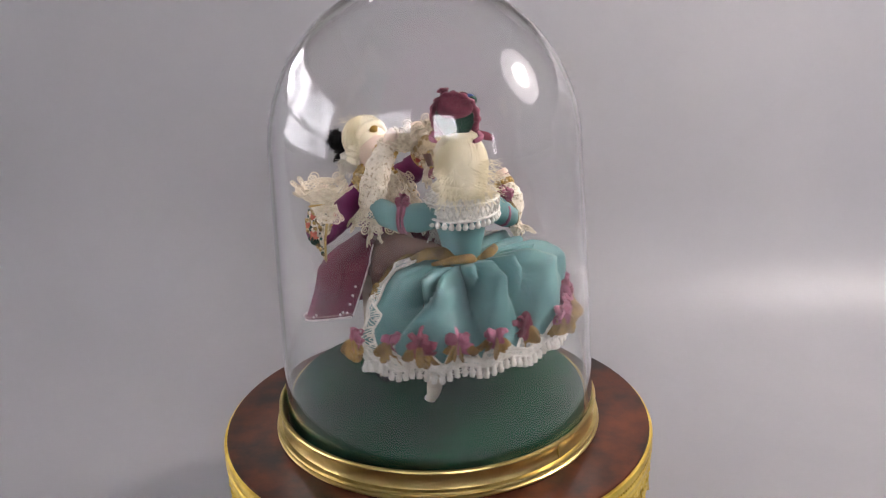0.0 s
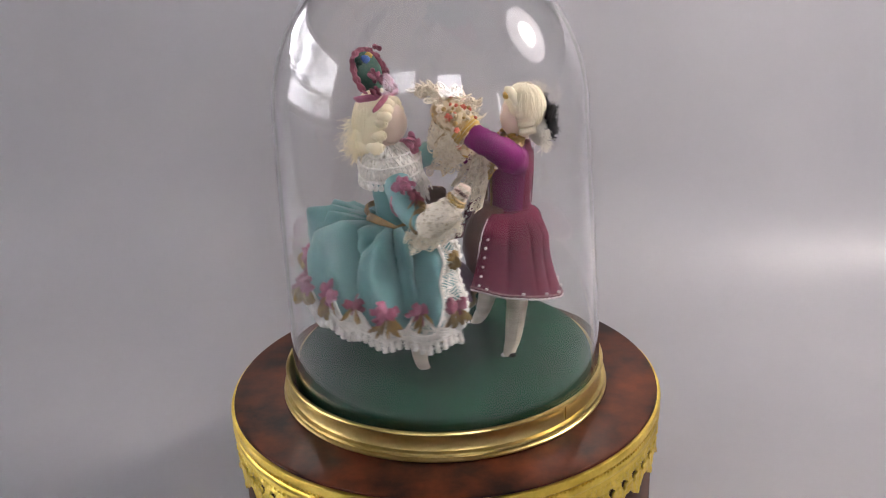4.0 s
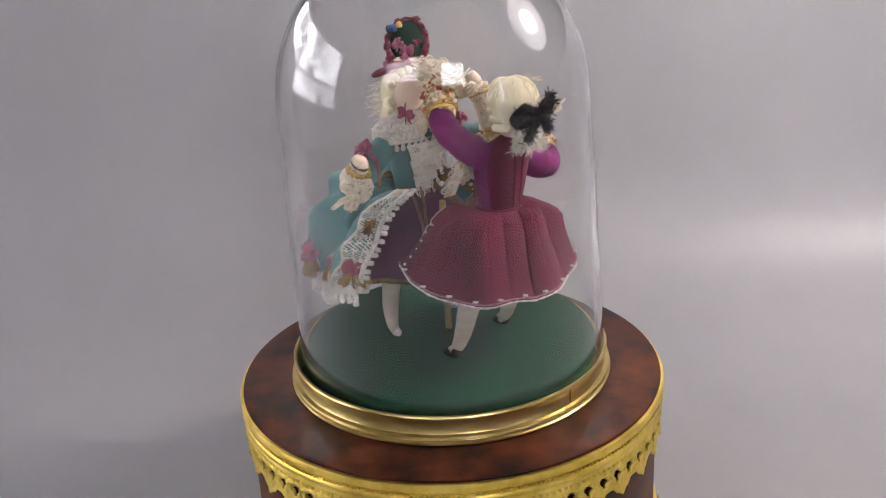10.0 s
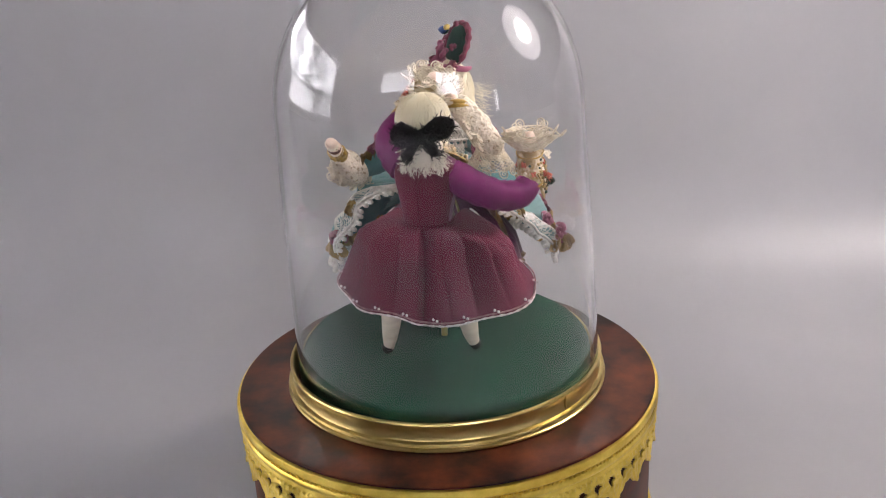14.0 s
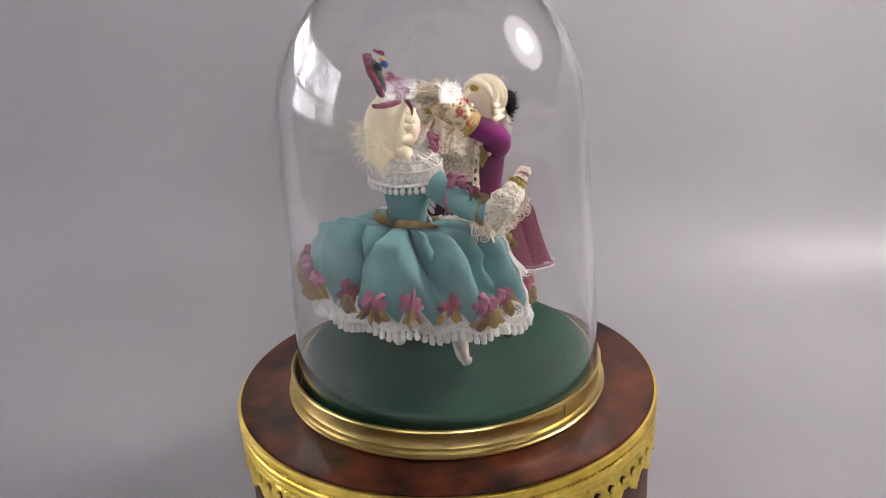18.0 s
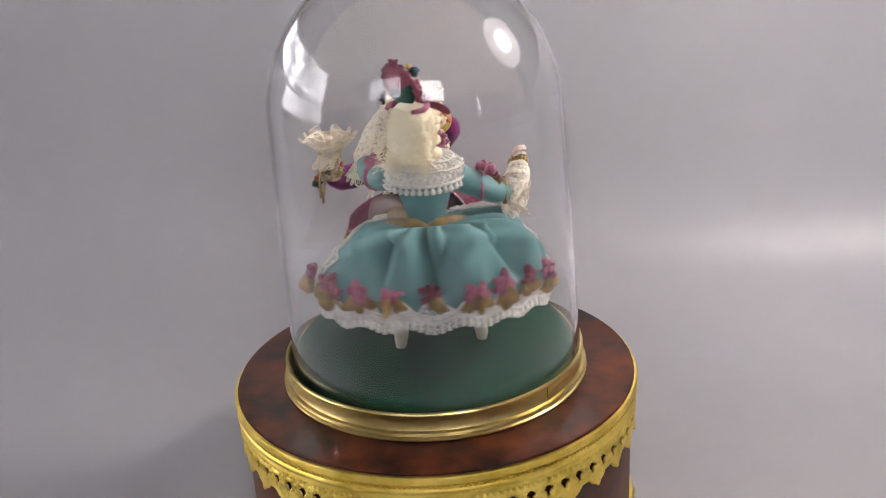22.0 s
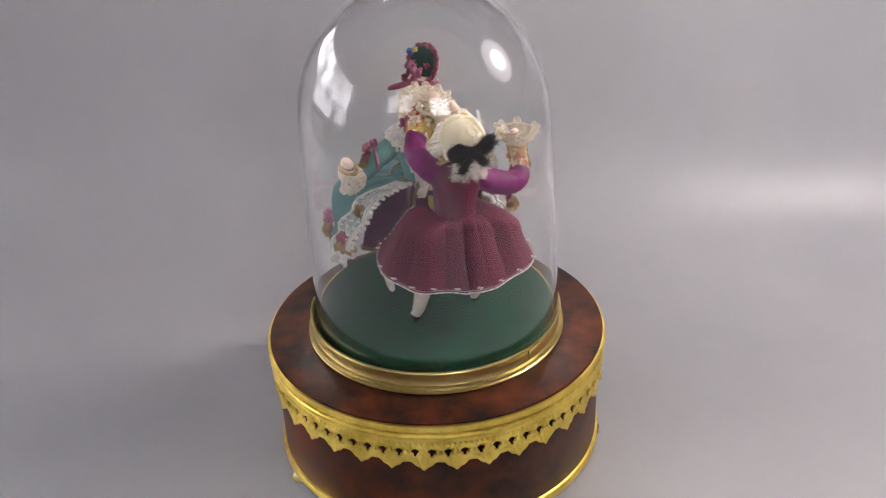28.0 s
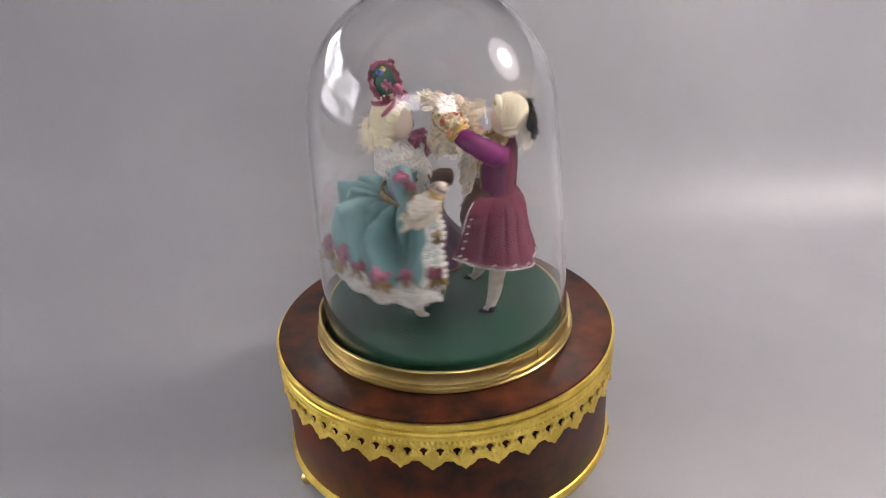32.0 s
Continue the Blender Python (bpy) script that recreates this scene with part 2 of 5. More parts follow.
part("housing", lathe([(0, 0.022), (0.066, 0.022), (0.055, 0.045), (0.015, 0.065), (0.0, 0.065)], 48), ENAMEL, lamp)
arm = bmesh.new()
foot_at = lamp.matrix_basis.inverted() @ Vector((0.75, -0.3, 0.012))
joint = lamp.matrix_basis.inverted() @ Vector((0.72, -0.28, 0.62))
for a, b in ((Vector((0, 0, 0.06)), joint), (joint, foot_at)):
    way = (b - a).normalized()
    u = way.orthogonal().normalized()
    w = way.cross(u)
    ends = [[arm.verts.new(p + (u * math.cos(k * math.pi / 4) + w * math.sin(k * math.pi / 4)) * 0.007) for k in range(8)] for p in (a, b)]
    for k in range(8):
        arm.faces.new((ends[0][k], ends[0][(k + 1) % 8], ends[1][(k + 1) % 8], ends[1][k]))
part("arm", arm, ENAMEL, lamp, "jointed metal arm")
stand = part("stand", lathe([(0, -0.014), (0.08, -0.014), (0.08, -0.004), (0.02, 0.004), (0.0, 0.004)], 40), ENAMEL, lamp, "round weighted foot")
stand.matrix_basis = lamp.matrix_basis.inverted() @ pose(0.75, -0.3, 0.0145)

# added fill panel, never in view: brightens the flat sheet from above
panel = thing("overhead_fill", "large flat rectangular fill light panel, added unseen overhead", "ceiling light", pose(0, 2.27, ZC))
part("diffuser", box((-0.9, -0.35, -0.02), (0.9, 0.35, -0.012)), glow("fill_panel_glow", (1.0, 0.92, 0.87), 9.5), panel, "glowing white face of the added fill panel", smooth=False)
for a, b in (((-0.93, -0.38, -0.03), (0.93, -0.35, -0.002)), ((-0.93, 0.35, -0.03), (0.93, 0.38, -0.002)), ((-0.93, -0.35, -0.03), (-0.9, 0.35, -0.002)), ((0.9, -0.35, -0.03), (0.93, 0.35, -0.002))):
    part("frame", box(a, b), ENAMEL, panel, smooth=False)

# ---- backdrop sheet ----
BEND, EASE, SHEET_TOP = 0.078, 0.125, 0.225


def sheet():
    """Flat on the table, then easing up into an upright back: slope 60 degrees after EASE metres, 86 at last."""
    line = [(-1.2 + 0.04 * i, 0.0) for i in range(32)]
    line = [p for p in line if p[0] < BEND - 0.001] + [(BEND, 0.0)]
    y, z = line[-1]
    step, run = EASE / 28, 0.0
    while z < SHEET_TOP:
        run += step
        a = radians(60) * (run / EASE) ** 2 if run < EASE else radians(86 - 26 * math.exp(-(run - EASE) / 0.024))
        y, z = y + step * math.cos(a), z + step * math.sin(a)
        line.append((y, z))
    bm = bmesh.new()
    xs = [-0.46 + 0.039 * i for i in range(41)]
    rows = []
    for y, z in line:
        rows.append([bm.verts.new((x, y, z + 0.0006 * noise.noise((x * 5, y * 5 + z * 4, 2)) * min(1.0, max(0.0, (abs(x) + y) * 3)))) for x in xs])
    for p, q in zip(rows, rows[1:]):
        for i in range(40):
            bm.faces.new((p[i], p[i + 1], q[i + 1], q[i]))
    ob = new("backdrop", mesh_of(bm, "backdrop", PAPER))
    s = ob.modifiers.new("thickness", "SOLIDIFY")
    s.thickness, s.offset = 0.002, -1
    return tagged(ob, "seamless pale grey plastic sheet curving up behind", "backdrop", kind="structure")


sheet()


# ---- the music box ----
def mm(pairs):
    return [(a / 1000, b / 1000) for a, b in pairs]


music_box = thing("music_box", "round tortoiseshell music box base with gilt filigree band", "music box", pose(0, 0, TOP))
part("drum", lathe(mm([(0, -1.2), (68.5, -1.2), (69.4, -2), (69.4, -52), (68.8, -53), (0, -53)]), 160), SHELL, music_box, "mottled dark red tortoiseshell side")
part("top_board", lathe(mm([(40, -1), (40, 0), (69.6, 0), (70.4, -0.25), (70.6, -0.9), (70.2, -1.15), (40, -1.15)]), 160, True), SHELL, music_box, "glossy mottled tortoiseshell top")
part("felt_pad", lathe(mm([(0, 12.9), (15, 12.8), (30, 12.6), (41, 12.5), (46.5, 12.3), (48.2, 12.0), (48.9, 11.2), (49.1, 9.8), (49.1, 1), (0, 1)]), 128), FELT, music_box, "dark green felt covered dance floor")
part("dome_ring", lathe(mm([(51.2, 0.1), (53.5, 0.1), (54.1, 0.5), (54.1, 1.0), (53.7, 1.4), (53.2, 1.5), (53.1, 1.7), (53.6, 1.9), (53.8, 2.4), (53.6, 2.9), (53.0, 3.1), (52.4, 3.2), (52.2, 3.6), (51.9, 4.6), (51.85, 6.0), (52.0, 7.2), (52.3, 7.9), (52.3, 8.1), (52.6, 8.2), (52.85, 8.6), (52.6, 9.1), (52.0, 9.3), (51.5, 9.0), (51.2, 8.2)]), 160, True), BRASS, music_box, "moulded brass ring with a seam")
part("ring_seam", box((-0.0003, -0.0524, 0.0035), (0.0003, -0.0519, 0.0082)), BRASS, music_box).matrix_basis = pose(0, 0, 0, 0, 0, 44)


def filigree():
    """Scalloped stamped band: 36 scallops with pierced holes and embossed leaves."""
    bm = bmesh.new()
    count, nx, nz = 36, 32, 30
    total = count * nx
    grid = {}

    def edge(s):
        """The lower edge (mm below the top) at s, 0 to 1 across a scallop."""
        x = abs(2 * s - 1)
        return -18.0 - 3.6 * (0.93 * (0.5 + 0.5 * math.cos(math.pi * x)) + 0.07 * (1 - x)) - 0.2 * math.cos(8 * math.pi * s)

    def form(s, z):
        """Is there metal at s and z (mm below the top), and how proud is it."""
        low = edge(s)
        if z < low - 0.25:
            return None
        h = 0.0
        for cs, cz, rx, rz in ((0.25, -13.1, 1.4, 1.4), (0.75, -13.1, 1.4, 1.4), (0.0, -11.4, 0.45, 0.5), (1.0, -11.4, 0.45, 0.5), (0.5, -11.8, 0.5, 0.55)):
            dx, dz = (s - cs) * 12.4, z - cz
            d = math.hypot(dx / rx, dz / rz)
            # a keyhole: a round eye over a foot that spreads downwards
            if rx > 1 and (d < 1 or (-2.9 < dz < 0 and abs(dx) < 0.42 + 0.25 * max(0.0, -dz - 1.3))):
                return None
            h += 0.55 * math.exp(-((d - 1.5) / 0.33) ** 2)
        h += 0.16 * math.exp(-(((s - 0.5) * 12.4) / 0.5) ** 2) * (1 if z < -15 else 0)
        for side in (-1, 1):
            h += 0.34 * math.exp(-(((s - 0.5) * 12.4 - side * (1.7 + (z + 18) * 0.35)) / 0.45) ** 2) * (1 if z < -15.5 else 0)
        h += 0.3 * math.exp(-((z - low - 0.6) / 0.45) ** 2)
        h += 0.26 * math.cos(8 * math.pi * s) * math.cos(2.4 * (z + 12)) * (1 if -17 < z < -10 else 0)
        h += 0.45 * math.cos(s * 2 * math.pi * 6) * math.exp(-((z + 9.6) / 0.5) ** 2)
        return h
    for i in range(total):
        s = ((i + 0.5) % nx) / nx
        for k in range(nz):
            z = -8.2 - 13.6 * (k + 0.5) / nz
            if form(s, z) is None:
                continue
            quad = []
            for di, dk in ((0, 0), (0, 1), (1, 1), (1, 0)):
                key = ((i + di) % total, k + dk)
                if key not in grid:
                    ss, zz = ((i + di) % nx) / nx, -8.2 - 13.6 * (k + dk) / nz
                    zz = max(zz, edge(ss))
                    h = form(ss, zz) or 0.3
                    a = 2 * math.pi * (i + di) / total
                    r = (70.7 + h + 0.12 * noise.noise((i * 0.3, k * 0.4, 0))) / 1000
                    grid[key] = bm.verts.new((r * math.cos(a), r * math.sin(a), zz / 1000))
                quad.append(grid[key])
            bm.faces.new(quad)
    return bm


band = part("filigree_band", filigree(), GOLD, music_box, "pierced scalloped gilt filigree band")
sol = band.modifiers.new("thickness", "SOLIDIFY")
sol.thickness, sol.offset = 0.0006, -1
part("upper_moulding", lathe(mm([(69.6, -1.3), (70.9, -1.1), (71.4, -1.3), (71.7, -2.0), (71.6, -3.6), (71.2, -4.0), (70.9, -4.4), (70.9, -4.9), (71.3, -5.2), (71.7, -5.8), (71.6, -6.8), (71.2, -7.2), (71.5, -8.3), (70.4, -8.6), (69.5, -8.0), (69.5, -2)]), 160, True), GOLD, music_box, "smooth gilt upper moulding")
bead = bmesh.new()
for i in range(300):
    bmesh.ops.create_cube(bead, size=0.0007, matrix=Matrix.Rotation(2 * math.pi * i / 300, 4, "Z") @ pose(0.0711, 0, -0.00465))
tagged(part("bead_line", bead, GOLD, music_box, "row of tiny gilt beads"), kind="stuff")
part("lower_band", lathe(mm([(69.2, -49.6), (70.2, -50.0), (70.7, -51.0), (70.7, -53.2), (70.0, -54.2), (60, -54.2), (60, -53.2), (69.2, -53.2)]), 160, True), GOLD, music_box, "plain gilt lower band")
for a in (207, 297, 27, 117):
    foot = part("foot", lathe(mm([(0, -60), (1.6, -59.8), (2.9, -58.6), (3.2, -57), (2.6, -55.4), (1.6, -54.6), (1.6, -54), (0, -54)]), 20), BRASS, music_box, "small brass ball foot")
    foot.matrix_basis = pose(0.0685 * math.cos(radians(a)), 0.0685 * math.sin(radians(a)), 0)
hook = bmesh.new()
curl = [Vector((0, 0, -0.0028)), Vector((0, 0, -0.0014))] + [Vector((0.0003 * k / 14, 0.0011 - 0.0011 * math.cos(0.42 * k), 0.0013 * math.sin(0.42 * k))) for k in range(14)]
loops = []
for k, p in enumerate(curl):
    w = (curl[min(k + 1, len(curl) - 1)] - curl[max(k - 1, 0)]).normalized()
    u = Vector((1, 0, 0))
    x = w.cross(u).normalized()
    loops.append([hook.verts.new(p + (u * math.cos(1.0472 * m) + x * math.sin(1.0472 * m)) * 0.00035) for m in range(6)])
for p, q in zip(loops, loops[1:]):
    for m in range(6):
        hook.faces.new((p[m], p[(m + 1) % 6], q[(m + 1) % 6], q[m]))
part("wire_hook", hook, BRASS, music_box, "tiny curled brass wire hook").matrix_basis = pose(0.0684, -0.0188, -0.0478, 0, 0, -15)
part("spindle", lathe(mm([(0, 12), (1.1, 12), (1.1, 58), (0, 58.5)]), 12), BRASS, music_box, "thin brass spindle")


def dome_profile(r, centre, top_scale, start):
    line = [(r * (1 - 0.052 * (i / 8) ** 1.4), start + (centre - start) * i / 8) for i in range(9)]
    r *= 0.948
    line += [(r * math.cos(radians(3.75 * i)), centre + r * top_scale * math.sin(radians(3.75 * i))) for i in range(1, 24)]
    return line + [(0, centre + r * top_scale)]


outer = dome_profile(50.9, 91.5, 1.08, 4.0)
inner = dome_profile(49.6, 91.5, 1.075, 4.0)[::-1]
dome = new("glass_dome", mesh_of(lathe(mm(outer + inner[0:] + [(50.9, 4.0)]), 160), "glass_dome", DOME))
dome.matrix_basis = pose(0.0011, 0, TOP, 0, -1.35, 0)
dome.visible_shadow = False
tagged(dome, "clear glass dome standing in the brass ring", "dome")


# ---- the dancing dolls (drawn in millimetres over the base's top, turned to metres at the end) ----
TEAL = material("teal_satin", (0.092, 0.222, 0.224), (0.150, 0.318, 0.314), 70, 0.44, bump=0.05, grain=1400, spec=0.45, stretch=(1, 1, 0.6), detail=3)
COAT = material("burgundy_taffeta", (0.092, 0.0080, 0.027), (0.128, 0.0125, 0.038), 70, 0.6, spec=0.16, detail=2, bump=0.0, grain=1500, stretch=(1, 1, 0.4))
SLEEVE = material("magenta_satin", (0.12, 0.006, 0.075), (0.20, 0.012, 0.13), 80, 0.5, bump=0.1, grain=1400, spec=0.25, detail=3)
MAUVE = material("mauve_taffeta", (0.075, 0.016, 0.050), (0.14, 0.030, 0.090), 90, 0.45, bump=0.06, grain=2400, sheen=0.05)
LACE = material("cream_lace", (0.70, 0.61, 0.46), (0.86, 0.79, 0.65), 420, 0.8, bump=0.7, grain=1500, low=0.4, high=0.55)
CREAM = material("cream_lace_cloth", (0.52, 0.43, 0.29), (0.86, 0.79, 0.66), 900, 0.8, bump=0.8, grain=1300, low=0.36, high=0.46, detail=2, weave=750)
WHITE = material("white_cotton_lace", (0.74, 0.71, 0.64), (0.88, 0.86, 0.80), 380, 0.8, bump=0.7, grain=1500, low=0.35, high=0.5)
COTTON = material("white_cotton_lace_cloth", (0.46, 0.43, 0.36), (0.86, 0.83, 0.76), 800, 0.8, bump=0.8, grain=1300, low=0.34, high=0.44, detail=2, weave=700)
BOBBLE = material("white_cotton_fringe", (0.62, 0.60, 0.54), (0.86, 0.84, 0.79), 380, 0.8, bump=0.8, grain=1500)
WIG = material("cream_wig_wool", (0.86, 0.77, 0.54), (0.95, 0.89, 0.70), 150, 0.8, bump=0.4, grain=1100, sheen=0.05, stretch=(1, 1, 0.35))
SKIN = material("doll_skin", (0.80, 0.63, 0.51), (0.86, 0.71, 0.60), 60, 0.7)
LEG = material("cream_stocking", (0.55, 0.48, 0.38), (0.68, 0.61, 0.50), 120, 0.8, bump=0.6, grain=700, stretch=(0.4, 0.4, 2.5))
BLACK = material("black_chenille", (0.005, 0.005, 0.006), (0.02, 0.018, 0.019), 300, 0.85, bump=0.6, grain=1500, spec=0.2)
PINK = material("dusty_pink_ribbon", (0.26, 0.06, 0.115), (0.46, 0.15, 0.235), 240, 0.5, bump=0.3, grain=1500)
ROSE = material("dark_rose_ribbon", (0.17, 0.028, 0.055), (0.30, 0.07, 0.115), 240, 0.5, bump=0.3, grain=1500)
OLIVE = material("old_gold_ribbon", (0.10, 0.058, 0.016), (0.31, 0.20, 0.058), 260, 0.45, bump=0.3, grain=1500)
BROCADE = material("floral_brocade", (0.40, 0.28, 0.12), (0.80, 0.70, 0.50), 420, 0.6, bump=0.6, grain=900, low=0.42, high=0.55)
CORAL = material("coral_thread", (0.55, 0.10, 0.06), (0.68, 0.18, 0.11), 300, 0.6)
LEAF = material("gold_leaf_ribbon", (0.19, 0.11, 0.028), (0.44, 0.29, 0.085), 260, 0.45, bump=0.3, grain=1500)
GREEN = material("bottle_green_velvet", (0.008, 0.045, 0.03), (0.02, 0.085, 0.055), 200, 0.7, sheen=0.05)
SILVER = material("silver_braid", (0.58, 0.53, 0.52), (0.88, 0.83, 0.81), 700, 0.32, 0.5, bump=0.6, grain=1600)
SATIN = material("brown_satin", (0.12, 0.06, 0.045), (0.22, 0.12, 0.09), 90, 0.35, bump=0.2, grain=1200)
BLUE = material("blue_silk", (0.02, 0.06, 0.22), (0.05, 0.12, 0.35), 200, 0.5)
STRAW = material("yellow_silk", (0.5, 0.30, 0.05), (0.62, 0.42, 0.10), 200, 0.5)
PURPLE = material("purple_satin", (0.085, 0.006, 0.045), (0.14, 0.010, 0.075), 70, 0.45, bump=0.05, grain=1400, detail=3)
GILT = material("gold_brocade", (0.30, 0.19, 0.05), (0.70, 0.52, 0.22), 700, 0.42, 0.35, bump=0.7, grain=1200, detail=3)
BRAID = material("dull_pink_braid", (0.16, 0.05, 0.07), (0.42, 0.25, 0.25), 700, 0.5, bump=0.4, grain=1600, detail=3)
TUFT = material("white_wig_wool", (0.72, 0.68, 0.58), (0.88, 0.84, 0.74), 150, 0.85, bump=0.3, grain=1100)
PALETTE = [LEAF, PURPLE, GILT, BRAID, TUFT, CREAM, COTTON, BOBBLE, TEAL, COAT, SLEEVE, MAUVE, LACE, WHITE, WIG, SKIN, LEG, BLACK, PINK, ROSE, OLIVE, BROCADE, CORAL, GREEN, SILVER, SATIN, BLUE, STRAW]


class Doll:
    """Collects the shapes of one doll in one mesh."""

    def __init__(self, seed):
        self.bm, self.rnd = bmesh.new(), random.Random(seed)

    def sheet(self, rows, mat, loop=False):
        mi = PALETTE.index(mat)
        vs = [[self.bm.verts.new(p) for p in row] for row in rows]
        for p, q in zip(vs, vs[1:]):
            n = len(p)
            for i in range(n if loop else n - 1):
                j = (i + 1) % n
                self.bm.faces.new((p[i], p[j], q[j], q[i])).material_index = mi
        return vs

    def cloth(self, rows, mat, thick=0.35, loop=False):
        """A sheet with thickness: an outer and an inner face."""
        self.sheet(rows, mat, loop)
        inner = []
        for k, row in enumerate(rows):
            c = sum((Vector(p) for p in row), Vector()) / len(row)
            inner.append([Vector(p) + (c - Vector(p)).normalized() * thick for p in row])
        self.sheet([r[::-1] for r in inner], mat, loop)
        self.sheet([rows[-1], inner[-1]], mat, loop)

    def tube(self, pts, radii, mat, n=10, flat=1.0, steps=4, wrinkle=0.0, caps=True):
        """A soft tube through the points."""
        pts = [Vector(p) for p in pts]
        path, rad = [], []
        for i in range(len(pts) - 1):
            a, b, c, d = pts[max(i - 1, 0)], pts[i], pts[i + 1], pts[min(i + 2, len(pts) - 1)]
            for s in range(steps):
                t = s / steps
                path.append(0.5 * ((2 * b) + (c - a) * t + (2 * a - 5 * b + 4 * c - d) * t * t + (3 * b - a - 3 * c + d) * t ** 3))
                rad.append(radii[i] + (radii[i + 1] - radii[i]) * t)
        path.append(pts[-1])
        rad.append(radii[-1])
        side, rows = Vector((0.3, 0.2, 0.93)), []
        for i, p in enumerate(path):
            d = (path[min(i + 1, len(path) - 1)] - path[max(i - 1, 0)]).normalized()
            u = (side - d * side.dot(d))
            u = u.normalized() if u.length > 1e-3 else d.orthogonal().normalized()
            side, w = u, d.cross(u)
            row = []
            for k in range(n):
                a = 2 * math.pi * k / n
                r = rad[i] * (1 + wrinkle * noise.noise((p.x * 0.5 + math.cos(a), p.y * 0.5 + math.sin(a), p.z * 0.9)))
                row.append(p + u * (r * math.cos(a)) + w * (r * flat * math.sin(a)))
            rows.append(row)
        vs = self.sheet(rows, mat, True)
        if caps:
            mi = PALETTE.index(mat)
            self.bm.faces.new(vs[0][::-1]).material_index = mi
            self.bm.faces.new(vs[-1]).material_index = mi

    def ball(self, c, r, mat, lump=0.0, freq=0.3, n=14, turn=None):
        c, r = Vector(c), (r, r, r) if isinstance(r, (int, float)) else r
        rows = []
        for i in range(n // 2 + 1):
            b = math.pi * i / (n // 2)
            row = []
            for k in range(n):
                a = 2 * math.pi * k / n
                d = Vector((math.sin(b) * math.cos(a), math.sin(b) * math.sin(a), -math.cos(b)))
                e = Vector((d.x * r[0], d.y * r[1], d.z * r[2]))
                if turn is not None:
                    e = turn @ e
                row.append(c + e * (1 + lump * noise.noise((c + e) * freq)))
            rows.append(row)
        self.sheet(rows, mat, True)

    def petal(self, c, out, up, w, l, mat):
        """A small curled ribbon loop that springs from c."""
        out, up = Vector(out).normalized(), Vector(up)
        side = out.cross(up).normalized()
        up = side.cross(out)
        rows = []
        for i in range(5):
            t = i / 4
            mid = Vector(c) + out * (l * t) + up * (l * 0.35 * math.sin(t * 2.6))
            ww = w * (0.35 + 0.9 * math.sin(0.4 + t * 2.3))
            rows.append([mid + side * (ww * (s - 1) / 2) + up * (0.35 * w * abs(s - 1) * 0.5) for s in range(3)])
        self.sheet(rows, mat)
        self.sheet([[p - up * 0.12 for p in r][::-1] for r in rows], mat)

    def rose(self, c, out, size, mat, leaf=None):
        """A ribbon flower: a knot of small ribbon loops, with looped leaves under it."""
        c, out = Vector(c), Vector(out).normalized()
        across = out.orthogonal().normalized()
        over = out.cross(across)

        def loop(root, way, length, wide, m):
            way = way.normalized()
            side = way.cross(out + Vector((0.1, 0.2, 0.3))).normalized()
            up = side.cross(way)
            line = [root, root + way * length * 0.45 + up * length * 0.30, root + way * length + up * length * 0.12, root + way * length * 0.9 - up * length * 0.22, root + way * length * 0.3 - up * length * 0.12]
            self.tube(line, [wide * 0.5, wide * 0.95, wide, wide * 0.9, wide * 0.4], m, 8, 0.22, 3, 0.25, False)
        for k in range(15):
            a = 2.4 * k + self.rnd.uniform(-0.5, 0.5)
            lift = 0.1 + 1.2 * (k / 15)
            way = across * math.cos(a) + over * math.sin(a) + out * lift
            loop(c + out * size * 0.1, way, size * self.rnd.uniform(0.5, 0.85), size * self.rnd.uniform(0.16, 0.25), mat)
        self.ball(c + out * size * 0.3, size * 0.26, mat, 0.5, 1.4, 8)
        if leaf is not None:
            for k in range(11):
                d = Vector((self.rnd.uniform(-0.9, 0.9), self.rnd.uniform(-0.9, 0.9), -1.0))
                loop(c + d.normalized() * size * 0.25 + out * 0.2, d + out * self.rnd.uniform(0.1, 0.8), size * self.rnd.uniform(0.7, 1.15), size * 0.24, leaf)

    def thread(self, pts, r, mat):
        """A thin three-sided thread through the points."""
        pts, mi, rings = [Vector(p) for p in pts], PALETTE.index(mat), []
        for i, p in enumerate(pts):
            w = (pts[min(i + 1, len(pts) - 1)] - pts[max(i - 1, 0)]).normalized()
            u = w.orthogonal().normalized() if not rings else (side - w * side.dot(w)).normalized()
            side, x = u, w.cross(u)
            rings.append([self.bm.verts.new(p + u * (r * math.cos(a)) + x * (r * math.sin(a))) for a in (0, 2.0944, 4.1888)])
        for p, q in zip(rings, rings[1:]):
            for k in range(3):
                self.bm.faces.new((p[k], p[(k + 1) % 3], q[(k + 1) % 3], q[k])).material_index = mi

    def ring(self, c, u, w, r, thick, mat, n=9):
        """A small loop of thread."""
        self.thread([Vector(c) + Vector(u) * (r * math.cos(2 * math.pi * k / n)) + Vector(w) * (r * math.sin(2 * math.pi * k / n)) for k in range(n + 1)], thick, mat)

    def resample(self, path, step):
        path = [Vector(p) for p in path]
        out, rest = [path[0]], step
        for a, b in zip(path, path[1:]):
            far = (b - a).length
            at = rest
            while at <= far and far > 1e-6:
                out.append(a.lerp(b, at / far))
                at += step
            rest = at - far
        return out

